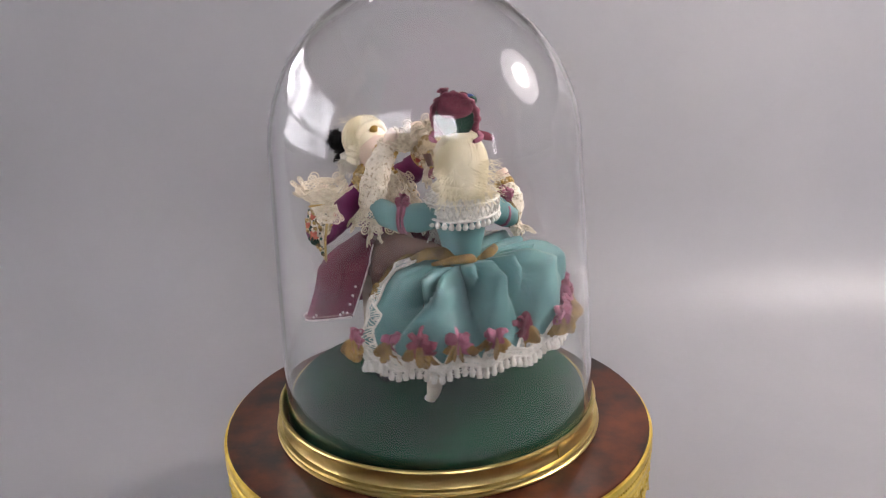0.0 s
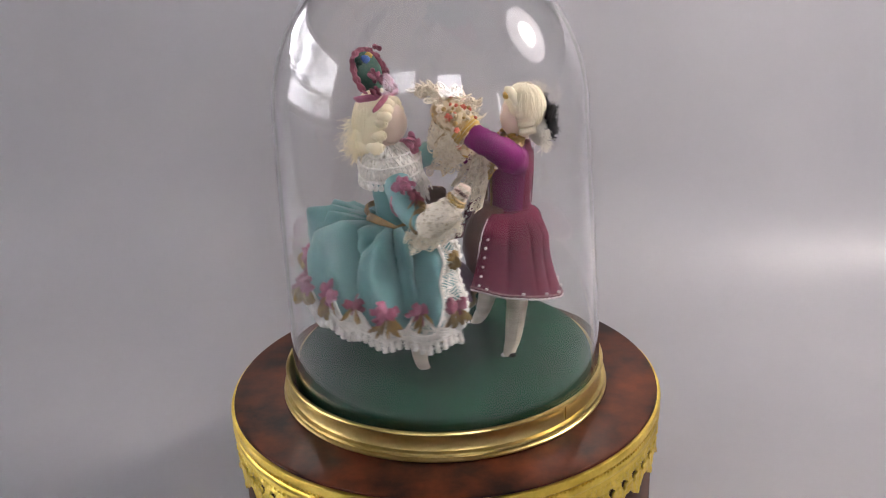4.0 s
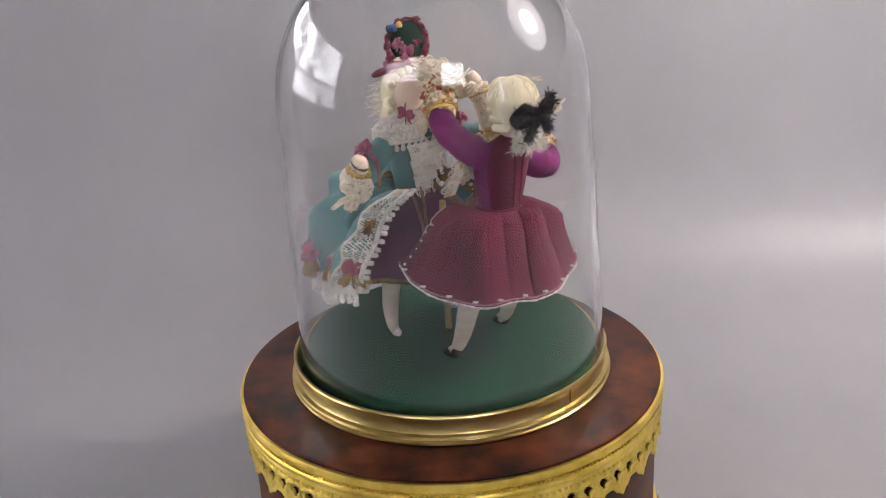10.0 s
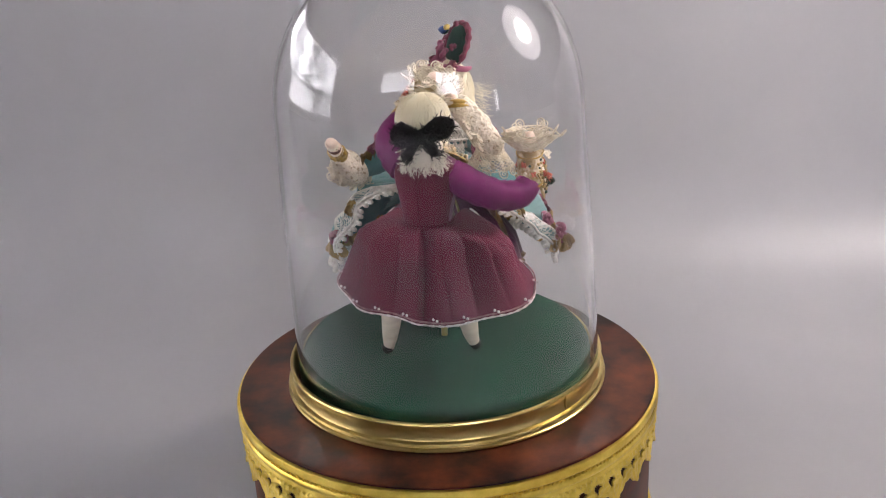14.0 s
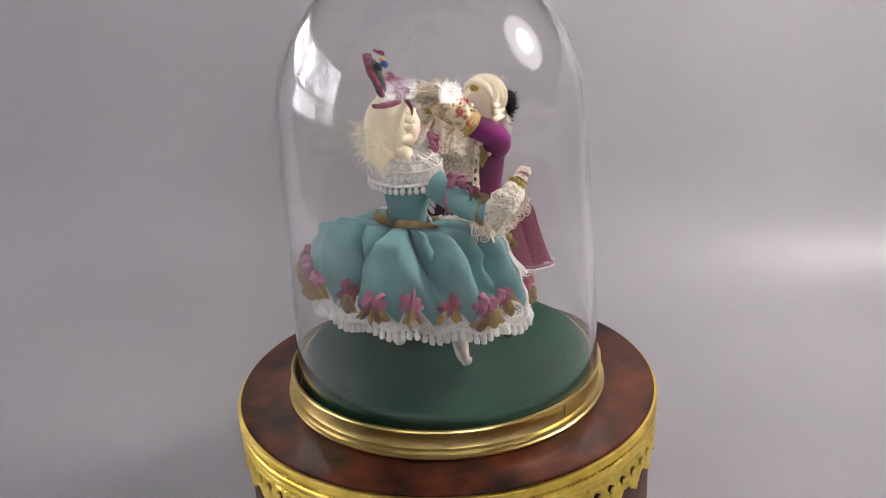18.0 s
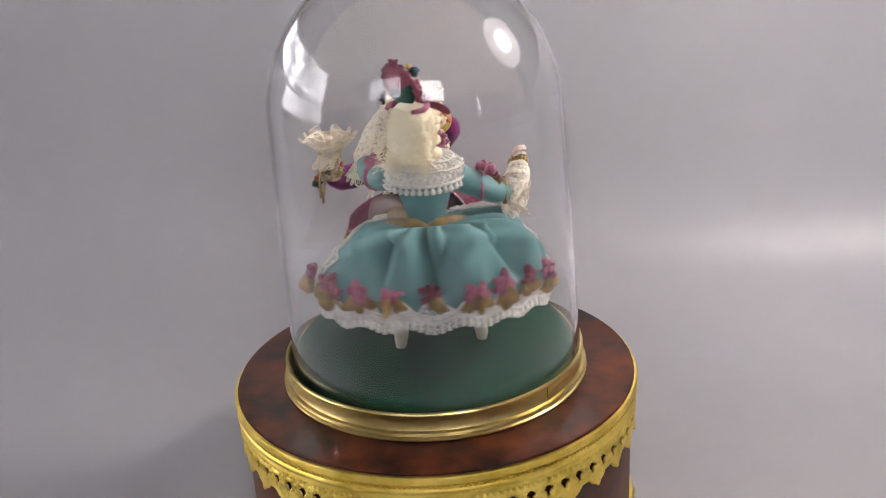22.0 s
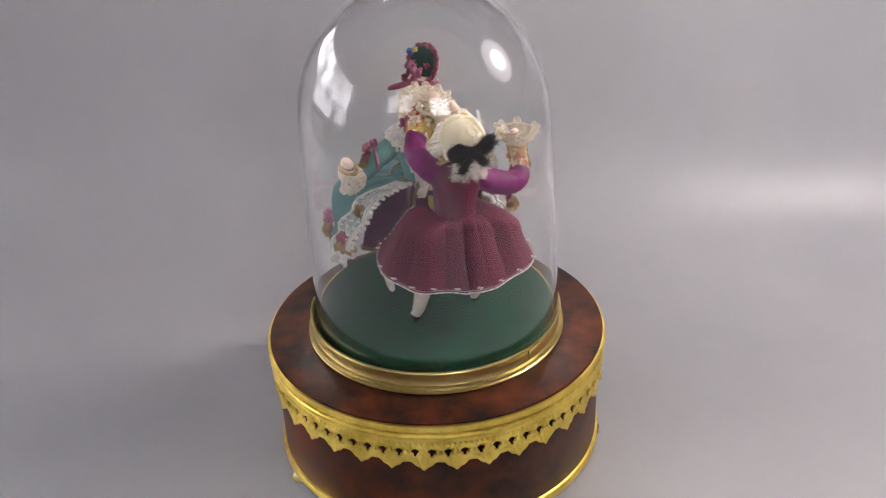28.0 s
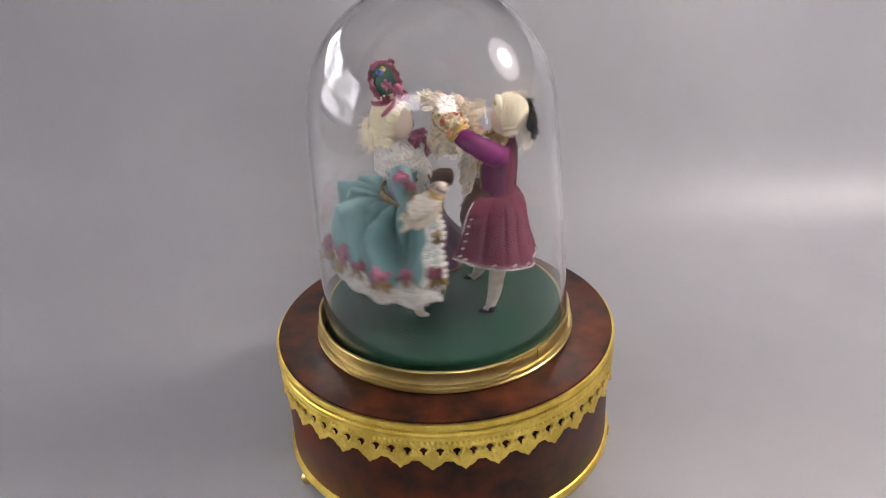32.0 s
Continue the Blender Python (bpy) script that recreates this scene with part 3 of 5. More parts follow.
    def ruffle(self, path, drop, width, mat, waves=3.0, depth=1.2, teeth=None, tooth=(0.75, 0.9), gap=2.2, loops=True):
        """A gathered openwork lace strip along a path: net, worked flowers and looped edge; teeth: a fringe of bobbles instead of loops."""
        step = 0.95
        path = self.resample(path, step)
        n, levels = len(path), max(1, round(width / 1.05))
        grid, ways, length = [], [], 0.0
        marks, next_mark = [], 0.6
        for i, p in enumerate(path):
            d = drop(i / (n - 1)) if callable(drop) else drop
            d = Vector(d).normalized()
            length += step
            tan = (path[min(i + 1, n - 1)] - path[max(i - 1, 0)]).normalized()
            nrm = tan.cross(d).normalized()
            wv = math.sin(length * waves / 3) * depth
            grid.append([p + d * (width * k / levels) + nrm * (wv * k / levels + 0.12 * self.rnd.uniform(-1, 1)) for k in range(levels + 1)])
            ways.append((tan, d, nrm))
            if length >= next_mark:
                marks.append((grid[-1][-1].copy(), d, tan))
                next_mark += gap
        mi = PALETTE.index(mat)
        for k in (0, levels):
            self.thread([g[k] for g in grid], 0.24, mat)
        for i in range(n - 1):
            a, b = grid[i], grid[i + 1]
            for k in range(levels):
                if (i % 5 in (1, 2, 3) and (k + i // 5) % 3 != 2 and not (i % 5 == 2 and (k + i // 5) % 3 == 1)) or k == 0:
                    self.bm.faces.new([self.bm.verts.new(q) for q in (a[k], b[k], b[k + 1], a[k + 1])]).material_index = mi
                self.thread((a[k], b[k + 1]), 0.17, mat)
                self.thread((b[k], a[k + 1]), 0.17, mat)
        if teeth is not None:
            for p, d, tan in marks:
                self.tube([p - d * 0.3, p + d * tooth[1], p + d * tooth[1] * 2], [tooth[0] * 0.7, tooth[0], tooth[0] * 0.75], teeth, 6, 1, 1)
        elif loops:
            for i in range(1, n - 1, 3):
                tan, d, nrm = ways[i]
                c = grid[i][-1] + d * 0.9
                self.ring(c, tan, d, 1.35, 0.27, mat)
                self.ring(c, tan, d, 0.55, 0.2, mat, 6)

    def hatch(self, grid, tall, mat, r=0.2, flip=None):
        """Lace worked over a cloth: grid[i][k] runs up from the edge; tall(i): how high it reaches there (0 to 1)."""
        n, levels = len(grid), len(grid[0]) - 1
        for i in range(n - 1):
            h0, h1 = tall(i), tall(i + 1)
            top = [grid[i + e][min(levels, int(h * levels))].lerp(grid[i + e][min(levels, int(h * levels) + 1)], h * levels - int(h * levels)) for e, h in ((0, h0), (1, h1))]
            self.thread(top, r * 1.7, mat)
            for k in range(levels):
                if (k + 0.6) / levels < min(h0, h1) + 0.5 / levels:
                    a, b = (grid[i][k], grid[i + 1][k + 1]) if (flip(i) if flip else h1 > h0) else (grid[i + 1][k], grid[i][k + 1])
                    self.thread((a, b), r, mat)
                    if i % 3 == 0 and k % 2 == 0:
                        self.bm.faces.new([self.bm.verts.new(q) for q in (grid[i][k], grid[i + 1][k], grid[i + 1][k + 1], grid[i][k + 1])]).material_index = PALETTE.index(mat)
                    if k % 2 == 1:
                        self.thread((grid[i][k], grid[i + 1][k]), r * 0.9, mat)

    def wisps(self, count, root, way, length, mat, thick=0.12, curl=0.7):
        """Loose wool: root(rnd) gives where a strand springs, way(p) where it tends to go."""
        for _ in range(count):
            p = Vector(root(self.rnd))
            w = Vector(way(p)).normalized()
            pts, l = [p], length * self.rnd.uniform(0.5, 1.3) / 4
            for _k in range(4):
                w = (w + Vector((self.rnd.gauss(0, curl), self.rnd.gauss(0, curl), self.rnd.gauss(0, curl))) * 0.5).normalized()
                pts.append(pts[-1] + w * l)
            self.thread(pts, thick * self.rnd.uniform(0.6, 1.3), mat)

    def locks(self, count, c, r, span, mat):
        """Combed strands that lie on a rounded wig, from the crown down; span: the way round, in degrees."""
        for _ in range(count):
            a, b = radians(self.rnd.uniform(*span)), self.rnd.uniform(0.1, 1.5)
            k, drift = self.rnd.uniform(0.985, 1.012), self.rnd.uniform(-0.12, 0.12)
            pts = []
            for m in range(6):
                t = b + 0.2 * m
                pts.append((c[0] + k * r[0] * math.sin(t) * math.cos(a + drift * m / 5), c[1] + k * r[1] * math.sin(t) * math.sin(a + drift * m / 5), c[2] + k * r[2] * math.cos(t)))
            self.thread(pts, self.rnd.uniform(0.1, 0.22), mat)

    def turn(self, before, pivot, degrees):
        """Turns all that was made since before round an upright line."""
        m = Matrix.Translation((pivot[0], pivot[1], 0)) @ Matrix.Rotation(radians(degrees), 4, "Z") @ Matrix.Translation((-pivot[0], -pivot[1], 0))
        for v in self.bm.verts:
            if v not in before:
                v.co = m @ v.co

    def finish(self, name, label, category):
        for v in self.bm.verts:
            v.co *= 0.001
        ob = new(name, mesh_of(self.bm, name, PALETTE, sharp=80))
        return tagged(ob, label, category)


def spread(keys, t):
    """Reads a table of (t, value, value...) between its rows, smoothly."""
    for a, b in zip(keys, keys[1:]):
        if t <= b[0]:
            s = (t - a[0]) / (b[0] - a[0])
            return [x + (y - x) * s for x, y in zip(a[1:], b[1:])]
    return list(keys[-1][1:])


# creases of the gown: where (degrees), lean, width, depth (mm), how far down they run
CREASES = [(184, 12, 6, 3.8, 0.9), (206, -22, 6, 4.6, 0.85), (226, 26, 7, 5.4, 0.97), (248, -20, 6, 4.8, 0.8), (266, 10, 6, 5.4, 0.95), (288, -26, 7, 5.6, 0.98),
           (309, 30, 6, 5.2, 0.85), (330, -14, 6, 4.4, 0.95), (350, 12, 6, 4.4, 0.9), (371, -12, 5, 4.2, 0.95)]


def lady_doll():
    d = Doll(3)
    waist = Vector((0, -14.5, 59.5))
    # underskirt and legs
    rows = []
    for i in range(9):
        t = i / 8
        rx, ry, z = spread([(0, 5.5, 4.5, 60.5), (0.25, 15, 11, 55), (0.6, 24, 15, 44), (1, 26, 17, 36)], t)
        row = []
        for k in range(60):
            a = 2 * math.pi * k / 60
            f = 1 + 0.05 * t * math.sin(9 * a + 1) + 0.025 * t * math.sin(17 * a)
            row.append(Vector((rx * f * math.cos(a), -10 - 4 * (1 - t) + ry * f * (math.sin(a) if a > math.pi else (1 + 0.28 * t) * math.sin(a)), z + 1.5 * math.sin(a) * t)))
        rows.append(row)
    d.cloth(rows, MAUVE, 0.4, True)
    d.tube([p for p in rows[-1]] + [rows[-1][0]], [0.9] * 61, OLIVE, 5, 1, 1, caps=False)
    for x, y in ((16.5, -10), (-11.5, -12)):
        d.tube([(x * 0.6, -12, 44), (x * 0.9, y - 1, 30), (x, y, 18), (x, y + 2.6, 13.8)], [3.8, 3.2, 2.2, 1.0], LEG, 10, wrinkle=0.1)
        d.ball((x, y + 2.0, 14.4), (1.4, 2.4, 1.5), SILVER, n=10)
    # overskirt of gathered satin, open in front
    nu, nv = 150, 22

    def skirt(u, v):
        west, east = 24 + 61 * v ** 0.6, 24 + 41 * v ** 0.3
        a = radians(90 + west + (360 - west - east) * u)
        ca, sa = math.cos(a), math.sin(a)
        rs, zs = spread([(0, 6, 59.5), (0.10, 13, 62.0), (0.22, 24, 61.6), (0.4, 33.0, 57.4), (0.65, 38.6, 49.5), (0.85, 40.2, 42.4), (1, 40.8, 36.6)], v)
        rb, zb = spread([(0, 5, 59.5), (0.10, 11, 63.0), (0.22, 19.5, 66.0), (0.4, 27.4, 64.0), (0.65, 31.2, 55.2), (0.85, 30.6, 44.8), (1, 30.0, 38.6)], v)
        rs *= 1 - (0.14 if ca < 0 else 0.075) * abs(ca) * v
        if ca < 0:
            rs *= 1 - 0.13 * -ca * math.exp(-((v - 0.42) / 0.26) ** 2)
            zs -= 3.6 * -ca * math.exp(-((v - 0.4) / 0.25) ** 2)
        w = max(0.0, -sa) ** 1.3
        ry = rb if sa < 0 else rs * 0.8
        z = zs * (1 - w) + zb * w
        deg, fold = math.degrees(a) % 360, 0.0
        for k, (at, lean, wide, deep, fade) in enumerate(CREASES):
            x = (deg - at - lean * (v - 0.2) + 180) % 360 - 180
            body = math.exp(-abs(x) / (wide * (0.65 + 1.1 * v)))
            fold -= 3.1 * deep * body * min(1.0, v * 6) * max(0.0, 1 - (v / fade) ** 3)
            side = (x - wide * 1.7) / (wide * 1.3)
            fold += 1.15 * deep * math.exp(-side * side) * min(1.0, v * 5) * max(0.0, 1 - (v / fade) ** 4)
        fold += noise.noise((ca * 2.6, sa * 2.6, v * 2.6)) * 3.4 * min(1, v * 2) + noise.noise((ca * 6, sa * 6, v * 5)) * 1.5 * min(1, v * 2)
        rumple = abs(noise.noise((ca * 3.4 + 7, sa * 3.4, v * 3.0))) + 0.5 * abs(noise.noise((ca * 7.5, sa * 7.5 + 3, v * 5.5)))
        fold += (1.5 - 6.5 * rumple) * min(1, v * 3) * max(0.25, 1 - v)
        swag = math.cos(15 * (a - radians(90)))
        fold += 1.8 * math.exp(-((v - 0.78) / 0.15) ** 2) * (0.4 - swag)
        k = 1 + fold / max(rs, 9)
        hem = 0.9 * swag * v ** 5 + 1.6 * max(0.0, -ca) * v ** 2
        p = Vector((rs * k * ca, waist.y + ry * k * sa, z + hem + 0.35 * fold * (1 - v)))
        far = math.hypot(p.x, p.y)
        if far > 41.5:
            p.x, p.y = (q * (41.5 + 0.4 * (far - 41.5)) / far for q in (p.x, p.y))
        return p
    rows = [[skirt(i / nu, j / nv) for i in range(nu + 1)] for j in range(nv + 1)]
    d.cloth(rows, TEAL, 0.4)
    hem = rows[-1]
    wide = [p + Vector(((p.x) * 0.012, (p.y - waist.y) * 0.012, 2.2)) for p in hem]
    d.ruffle(wide, (0, 0, -1), 2.4, BOBBLE, 1.6, 0.5)
    for lift, thick in ((-0.2, 0.4), (-2.6, 0.55)):
        d.tube([p + Vector((0, 0, lift)) for p in wide[::2]], [thick] * len(wide[::2]), BOBBLE, 5, 1, 1)
    fringe = d.resample([p + Vector((0, 0, -2.6)) for p in wide], 2.25)
    for p in fringe:
        out = Vector((p.x, p.y - waist.y, 0)).normalized() * 0.25
        d.tube([p, p + Vector((0, 0, -0.9)) + out, p + Vector((0, 0, -2.1)) + out * 2, p + Vector((0, 0, -3.1)) + out * 2], [0.7, 0.72, 0.98, 0.8], BOBBLE, 8, 1, 2, 0.35)
    # pointed lace worked over the hem
    over = []
    for i in range(nu + 1):
        column = []
        for k in range(8):
            y = nv - 4.4 * k / 7
            p = rows[int(y)][i].lerp(rows[min(int(y) + 1, nv)][i], y - int(y))
            column.append(p + Vector((p.x, p.y - waist.y, 0)).normalized() * 0.6)
        over.append(column)
    d.hatch(over, lambda i: 0.14 + 0.82 * (1 - abs(2 * (((i + 2.5) / 13) % 1) - 1)) ** 0.8, BOBBLE, 0.24)
    # lace along the two front edges
    for side in (0, nu):
        line = [rows[j][side] for j in range(2, nv + 1)]
        step = 1 if side == 0 else -1
        band = []
        for m in range(6):
            column = []
            for j in range(2, nv + 1):
                reach = (5.6 + 3.0 * j / nv + 2.4 * abs((j * 0.3) % 2 - 1)) * m / 5
                i = int(reach)
                p = rows[j][side + step * i].lerp(rows[j][side + step * (i + 1)], reach - i)
                column.append(p + Vector((p.x, p.y - waist.y, 10)).normalized() * 0.9)
            band.append(column)
        net = []
        for j in range(2 * len(band[0]) - 1):
            edge = [b[j // 2].lerp(b[min(j // 2 + 1, len(b) - 1)], (j % 2) / 2) for b in band]
            net.append([edge[m].lerp(edge[min(m + 1, 5)], 0.0) for m in range(6)])
        d.hatch(net, lambda i: 0.99, BOBBLE, 0.19, lambda i: (i // 4) % 2 == 0)
        d.tube(band[-1], [0.45] * len(band[-1]), BOBBLE, 4, 1, 1)
        sx = 1 if line[-1].x > 0 else -1
        fine = []
        for a, b in zip(line, line[1:]):
            fine += [Vector(a).lerp(Vector(b), k / 4) for k in range(4)]
        d.ruffle(fine, (-sx * 0.9, 0.5, -0.15), 1.4, WHITE, 1.0, 0.2, BOBBLE, (0.9, 0.95), 2.5)
        d.tube([p + Vector((0, 0.6, 0.2)) for p in fine[::3]], [0.55] * len(fine[::3]), BOBBLE, 5, 1, 1)
    # ribbon roses on the hem and the front edges
    for i in range(4, nu, 13):
        p = rows[-5][i]
        d.rose(p + Vector((0, 0, 0.6)), (p.x, p.y - waist.y, 4), d.rnd.uniform(4.6, 5.4), PINK if i % 3 else ROSE, LEAF)
    for side in (3, nu - 3):
        p = rows[9][side]
        d.rose(p, (p.x, p.y - waist.y + 8, 6), 2.6, LEAF, OLIVE)
    # bodice, sash, collar
    rows = []
    for i in range(9):
        t = i / 8
        rx, ry, y, z = spread([(0, 5.9, 5.0, -14.5, 58.5), (0.3, 6.2, 5.2, -14.5, 63), (0.7, 8.4, 6.4, -14.3, 71), (1, 10.5, 6.2, -14.5, 77)], t)
        rows.append([Vector((rx * math.cos(2 * math.pi * k / 28), y + ry * math.sin(2 * math.pi * k / 28), z)) for k in range(28)])
    d.sheet(rows, TEAL, True)
    d.sheet([rows[-1], [p.lerp(Vector((0, -14.5, 80)), 0.7) for p in rows[-1]]], SKIN, True)
    d.tube([(0, -14.5, 78), (-1, -15, 84), (-1.5, -15.5, 88)], [3.4, 2.8, 2.8], SKIN, 10)
    ring = [Vector((7.0 * math.cos(a), -14.5 + 6.1 * math.sin(a), 59.8 + 0.5 * math.sin(3 * a))) for a in [2 * math.pi * k / 26 for k in range(27)]]
    d.tube(ring, [1.2] * 27, OLIVE, 6, 0.6, 1, 0.2)
    for s in (-1, 1):
        d.tube([(0, -21, 61), (s * 4, -22.5, 63.5), (s * 9, -20, 63.5), (s * 13, -15, 62)], [1.0, 1.5, 1.2, 0.5], OLIVE, 6, 0.45)
        d.tube([(s * 2, -8, 61), (s * 6, -2, 57), (s * 9, 2, 46), (s * 8, 3, 36)], [1.0, 1.3, 1.1, 0.9], OLIVE, 6, 0.4)
    for pts, wide, m in (([(-3, -9, 62), (-9, -4.5, 61.5), (-15, -1.5, 58.5), (-20, 0.5, 53), (-23, 1, 45)], [1.4, 2.2, 2.0, 1.7, 1.2], OLIVE), ([(-4, -9, 63), (-11, -1.5, 64.0), (-17, 3.5, 61), (-18.5, 4, 56)], [1.6, 3.2, 3.4, 2.2], SATIN),
                         ([(-4, -18, 62), (-8, -15, 64.2), (-11, -10, 63.4), (-13, -5, 60.5)], [1.2, 2.0, 1.8, 1.2], OLIVE), ([(6, -8, 60), (9, -2, 57), (10, 1.5, 50), (11, 1, 44)], [1.2, 1.9, 1.8, 1.2], SATIN)):
        d.tube(pts, wide, m, 10, 0.22, 6, 0.25)
    n = 72
    top = [Vector((9.4 * math.cos(a), -14.7 + 7.0 * math.sin(a), 82.8 + 0.6 * math.sin(2 * a))) for a in [2 * math.pi * k / n for k in range(n + 1)]]
    out = [Vector((12.6 * math.cos(a), -14.5 + 9.4 * math.sin(a), 76.6 + 1.2 * math.sin(a))) for a in [2 * math.pi * k / n for k in range(n + 1)]]
    mid = [p.lerp(q, 0.5) + Vector((p.x, p.y + 14.5, 6)).normalized() * (1.4 + 0.5 * math.sin(k * 1.1)) for k, (p, q) in enumerate(zip(top, out))]
    inn = [Vector((3.2 * math.cos(a), -14.8 + 3.0 * math.sin(a), 85.0)) for a in [2 * math.pi * k / n for k in range(n + 1)]]
    d.sheet([inn, top, mid, out], COTTON)
    for low, high, step in ((out, mid, 2), (mid, top, 2), (top, inn, 3)):
        for k in range(0, n, step):
            lift = Vector((0, 0, 0.25))
            for a, b in ((low[k], high[(k + step) % n]), (low[(k + step) % n], high[k])):
                m = a.lerp(b, 0.5) + Vector((a.x, a.y + 14.5, 8)).normalized() * 0.55
                d.thread((a + lift, m, b + lift), 0.26, BOBBLE)
    for line, thick in ((out, 0.5), (mid, 0.42), (top, 0.4)):
        d.tube([p + Vector((p.x, p.y + 14.5, 4)).normalized() * 0.3 for p in line[::2]], [thick] * len(line[::2]), BOBBLE, 5, 1, 1)
    for p in d.resample(out, 2.1):
        d.tube([p, p + Vector((0, 0, -0.8)), p + Vector((0, 0, -1.8)), p + Vector((0, 0, -2.6))], [0.45, 0.55, 0.95, 0.6], BOBBLE, 6, 1, 2, 0.2)
    for k in range(5):
        w = 8.6 - 1.3 * k
        d.ruffle([Vector((-w + 2 * w * i / 20, -4.6 - 0.9 * k - 5 * (i / 10 - 1) ** 2 * 0.35, 76.5 - 3.0 * k)) for i in range(21)], (0, 0.35, -1), 4.4, WHITE, 3.2, 0.7)
    d.sheet([[(-2.8, -5.0, 80.0), (0, -5.2, 83.0)], [(0, -4.0, 76.6), (2.8, -5.0, 80.0)]], GREEN)
    d.sheet([[(-2.8, -5.4, 80.0), (0, -5.6, 83.0)], [(0, -4.4, 76.6), (2.8, -5.4, 80.0)]], GREEN)
    # head, wig and bonnet, turned a little to her right
    before = set(d.bm.verts)
    d.ball((-2, -13.2, 91.4), (5.2, 5.2, 6.4), SKIN)
    for k in range(7):
        a = radians(20 + 23.3 * k)
        d.ball((-2 + 5.8 * math.cos(a), -13.2, 92.6 + 5.6 * math.sin(a)), (1.8, 2.6, 1.8), WIG, 0.2, 0.7, 10)
    d.ball((-2.2, -17.6, 95.0), (7.2, 6.4, 7.0), WIG, 0.12, 0.35, 24)
    d.ball((-2.4, -19.8, 89.6), (7.6, 5.6, 7.4), WIG, 0.18, 0.3, 24)
    d.ball((-2.4, -20.4, 85.0), (7.4, 4.6, 4.6), WIG, 0.25, 0.3, 20)
    for s in (-1, 1):
        for k in range(3):
            c = Vector((-2.2 + s * (6.4 + 0.3 * k), -14.6 - 0.6 * k, 92.6 - 3.9 * k))
            d.tube([c + Vector((-s * 0.6, 2.0, 0.2)), c + Vector((-s * 0.5, 0, 0)), c + Vector((-s * 0.8, -3.0, 0.6))], [1.3, 1.6 if k < 2 else 2.1, 1.3], WIG, 12, 1, 4, 0.15)
            d.ring(c + Vector((-s * 0.6, 2.1, 0.2)), (1, 0, 0), (0, 0, 1), 0.7, 0.3, WIG)

    d.locks(900, (-2.3, -18.6, 91.5), (7.9, 6.6, 9.6), (140, 400), WIG)
    d.wisps(320, lambda r: (-2.4 + 7.2 * math.cos(radians(r.uniform(180, 360))), -20 - r.uniform(2, 5), r.uniform(83, 94)), lambda p: ((p.x + 2.4) * 0.14 + 0.2, -0.6, -0.5), 5.0, WIG, 0.055, 0.5)
    d.wisps(160, lambda r: (-2.4 + r.uniform(-7, 7), -20 - r.uniform(1, 4), r.uniform(82, 86)), lambda p: ((p.x + 2.4) * 0.05, -0.2, -1.0), 3.5, WIG, 0.09, 0.4)
    d.turn(before, (-2, -17), -25)
    # tall bonnet with flowers
    before = set(d.bm.verts)
    d.ball((-3, -17.3, 107.0), (5.6, 1.7, 8.0), GREEN, 0.06, 0.3, 18)
    d.ball((-3, -18.3, 110.9), (5.8, 1.3, 5.0), ROSE, 0.2, 0.5, 18)
    rim = [Vector((-3 + 6.4 * math.cos(a), -17.0 - 1.2 * math.sin(a), 107.0 + 8.4 * math.sin(a))) for a in [radians(-35 + 250 * k / 40) for k in range(41)]]
    d.tube(rim, [1.0 + 0.25 * math.sin(k * 1.7) for k in range(41)], ROSE, 8, 1.0, 1, 0.35)
    for k in range(0, 41, 4):
        d.petal(rim[k], (rim[k].x + 3, d.rnd.uniform(1, 6), rim[k].z - 107), (0, 1, 0.2), 1.8, 1.5, ROSE)
    for s in (-1, 1):
        d.tube([(-3, -12.5, 100), (-3 + s * 5, -12.8, 100.2), (-3 + s * 7.4, -17, 99.4), (-3 + s * 5.5, -20.5, 99)], [1.2, 1.3, 1.1, 0.7], PINK, 7, 0.7, wrinkle=0.3)
    d.tube([(-3, -12, 100), (1, -10, 99.5), (5.5, -9, 98), (7.5, -9, 97)], [1.0, 1.4, 1.2, 0.6], ROSE, 6, 0.4, wrinkle=0.2)
    d.rose((-3.4, -12.8, 104), (0, 1, 0.2), 4.0, PINK)
    d.rose((-0.5, -14, 107), (0.2, 1, 0.2), 3.0, PINK)
    d.rose((-6.5, -14, 107.5), (-0.3, 1, 0.2), 1.9, ROSE)
    d.rose((1.5, -13, 102), (0.3, 1, 0), 2.4, ROSE)
    d.rose((-8, -14, 101), (-0.6, 1, 0), 2.6, ROSE)
    d.rose((-6, -15, 115.5), (-0.2, 0.6, 1), 2.0, ROSE)
    d.ball((-1.0, -13.6, 114.2), 1.1, STRAW, 0.4, 1, 8)
    d.ball((1.0, -13.4, 113.2), (1.6, 1.3, 1.5), BLUE, 0.4, 1, 8)
    d.ball((2.2, -15.2, 112.6), (1.4, 1.3, 1.6), GREEN, 0.3, 1, 8)
    for v in d.bm.verts:
        if v not in before and v.co.z > 99:
            up = v.co.z - 99
            v.co.z = 99 + 0.84 * up
            v.co.y -= 0.22 * up
    d.turn(before, (-2.5, -17), -48)
    for v in d.bm.verts:
        if v not in before:
            v.co += Vector((-1.0, -0.6, 0.3))
    d.rose((5.4, -9.0, 86.0), (0.7, 0.7, 0.1), 3.8, PINK)
    d.rose((-6.5, -10, 88), (-0.6, 0.8, 0), 2.0, ROSE)
    # right arm, held out with a lace cuff
    d.tube([(11, -14, 75.5), (17, -13, 72), (23, -11, 68.5), (27, -8.5, 67.5)], [4.3, 4.2, 3.7, 3.2], TEAL, 12, wrinkle=0.12)
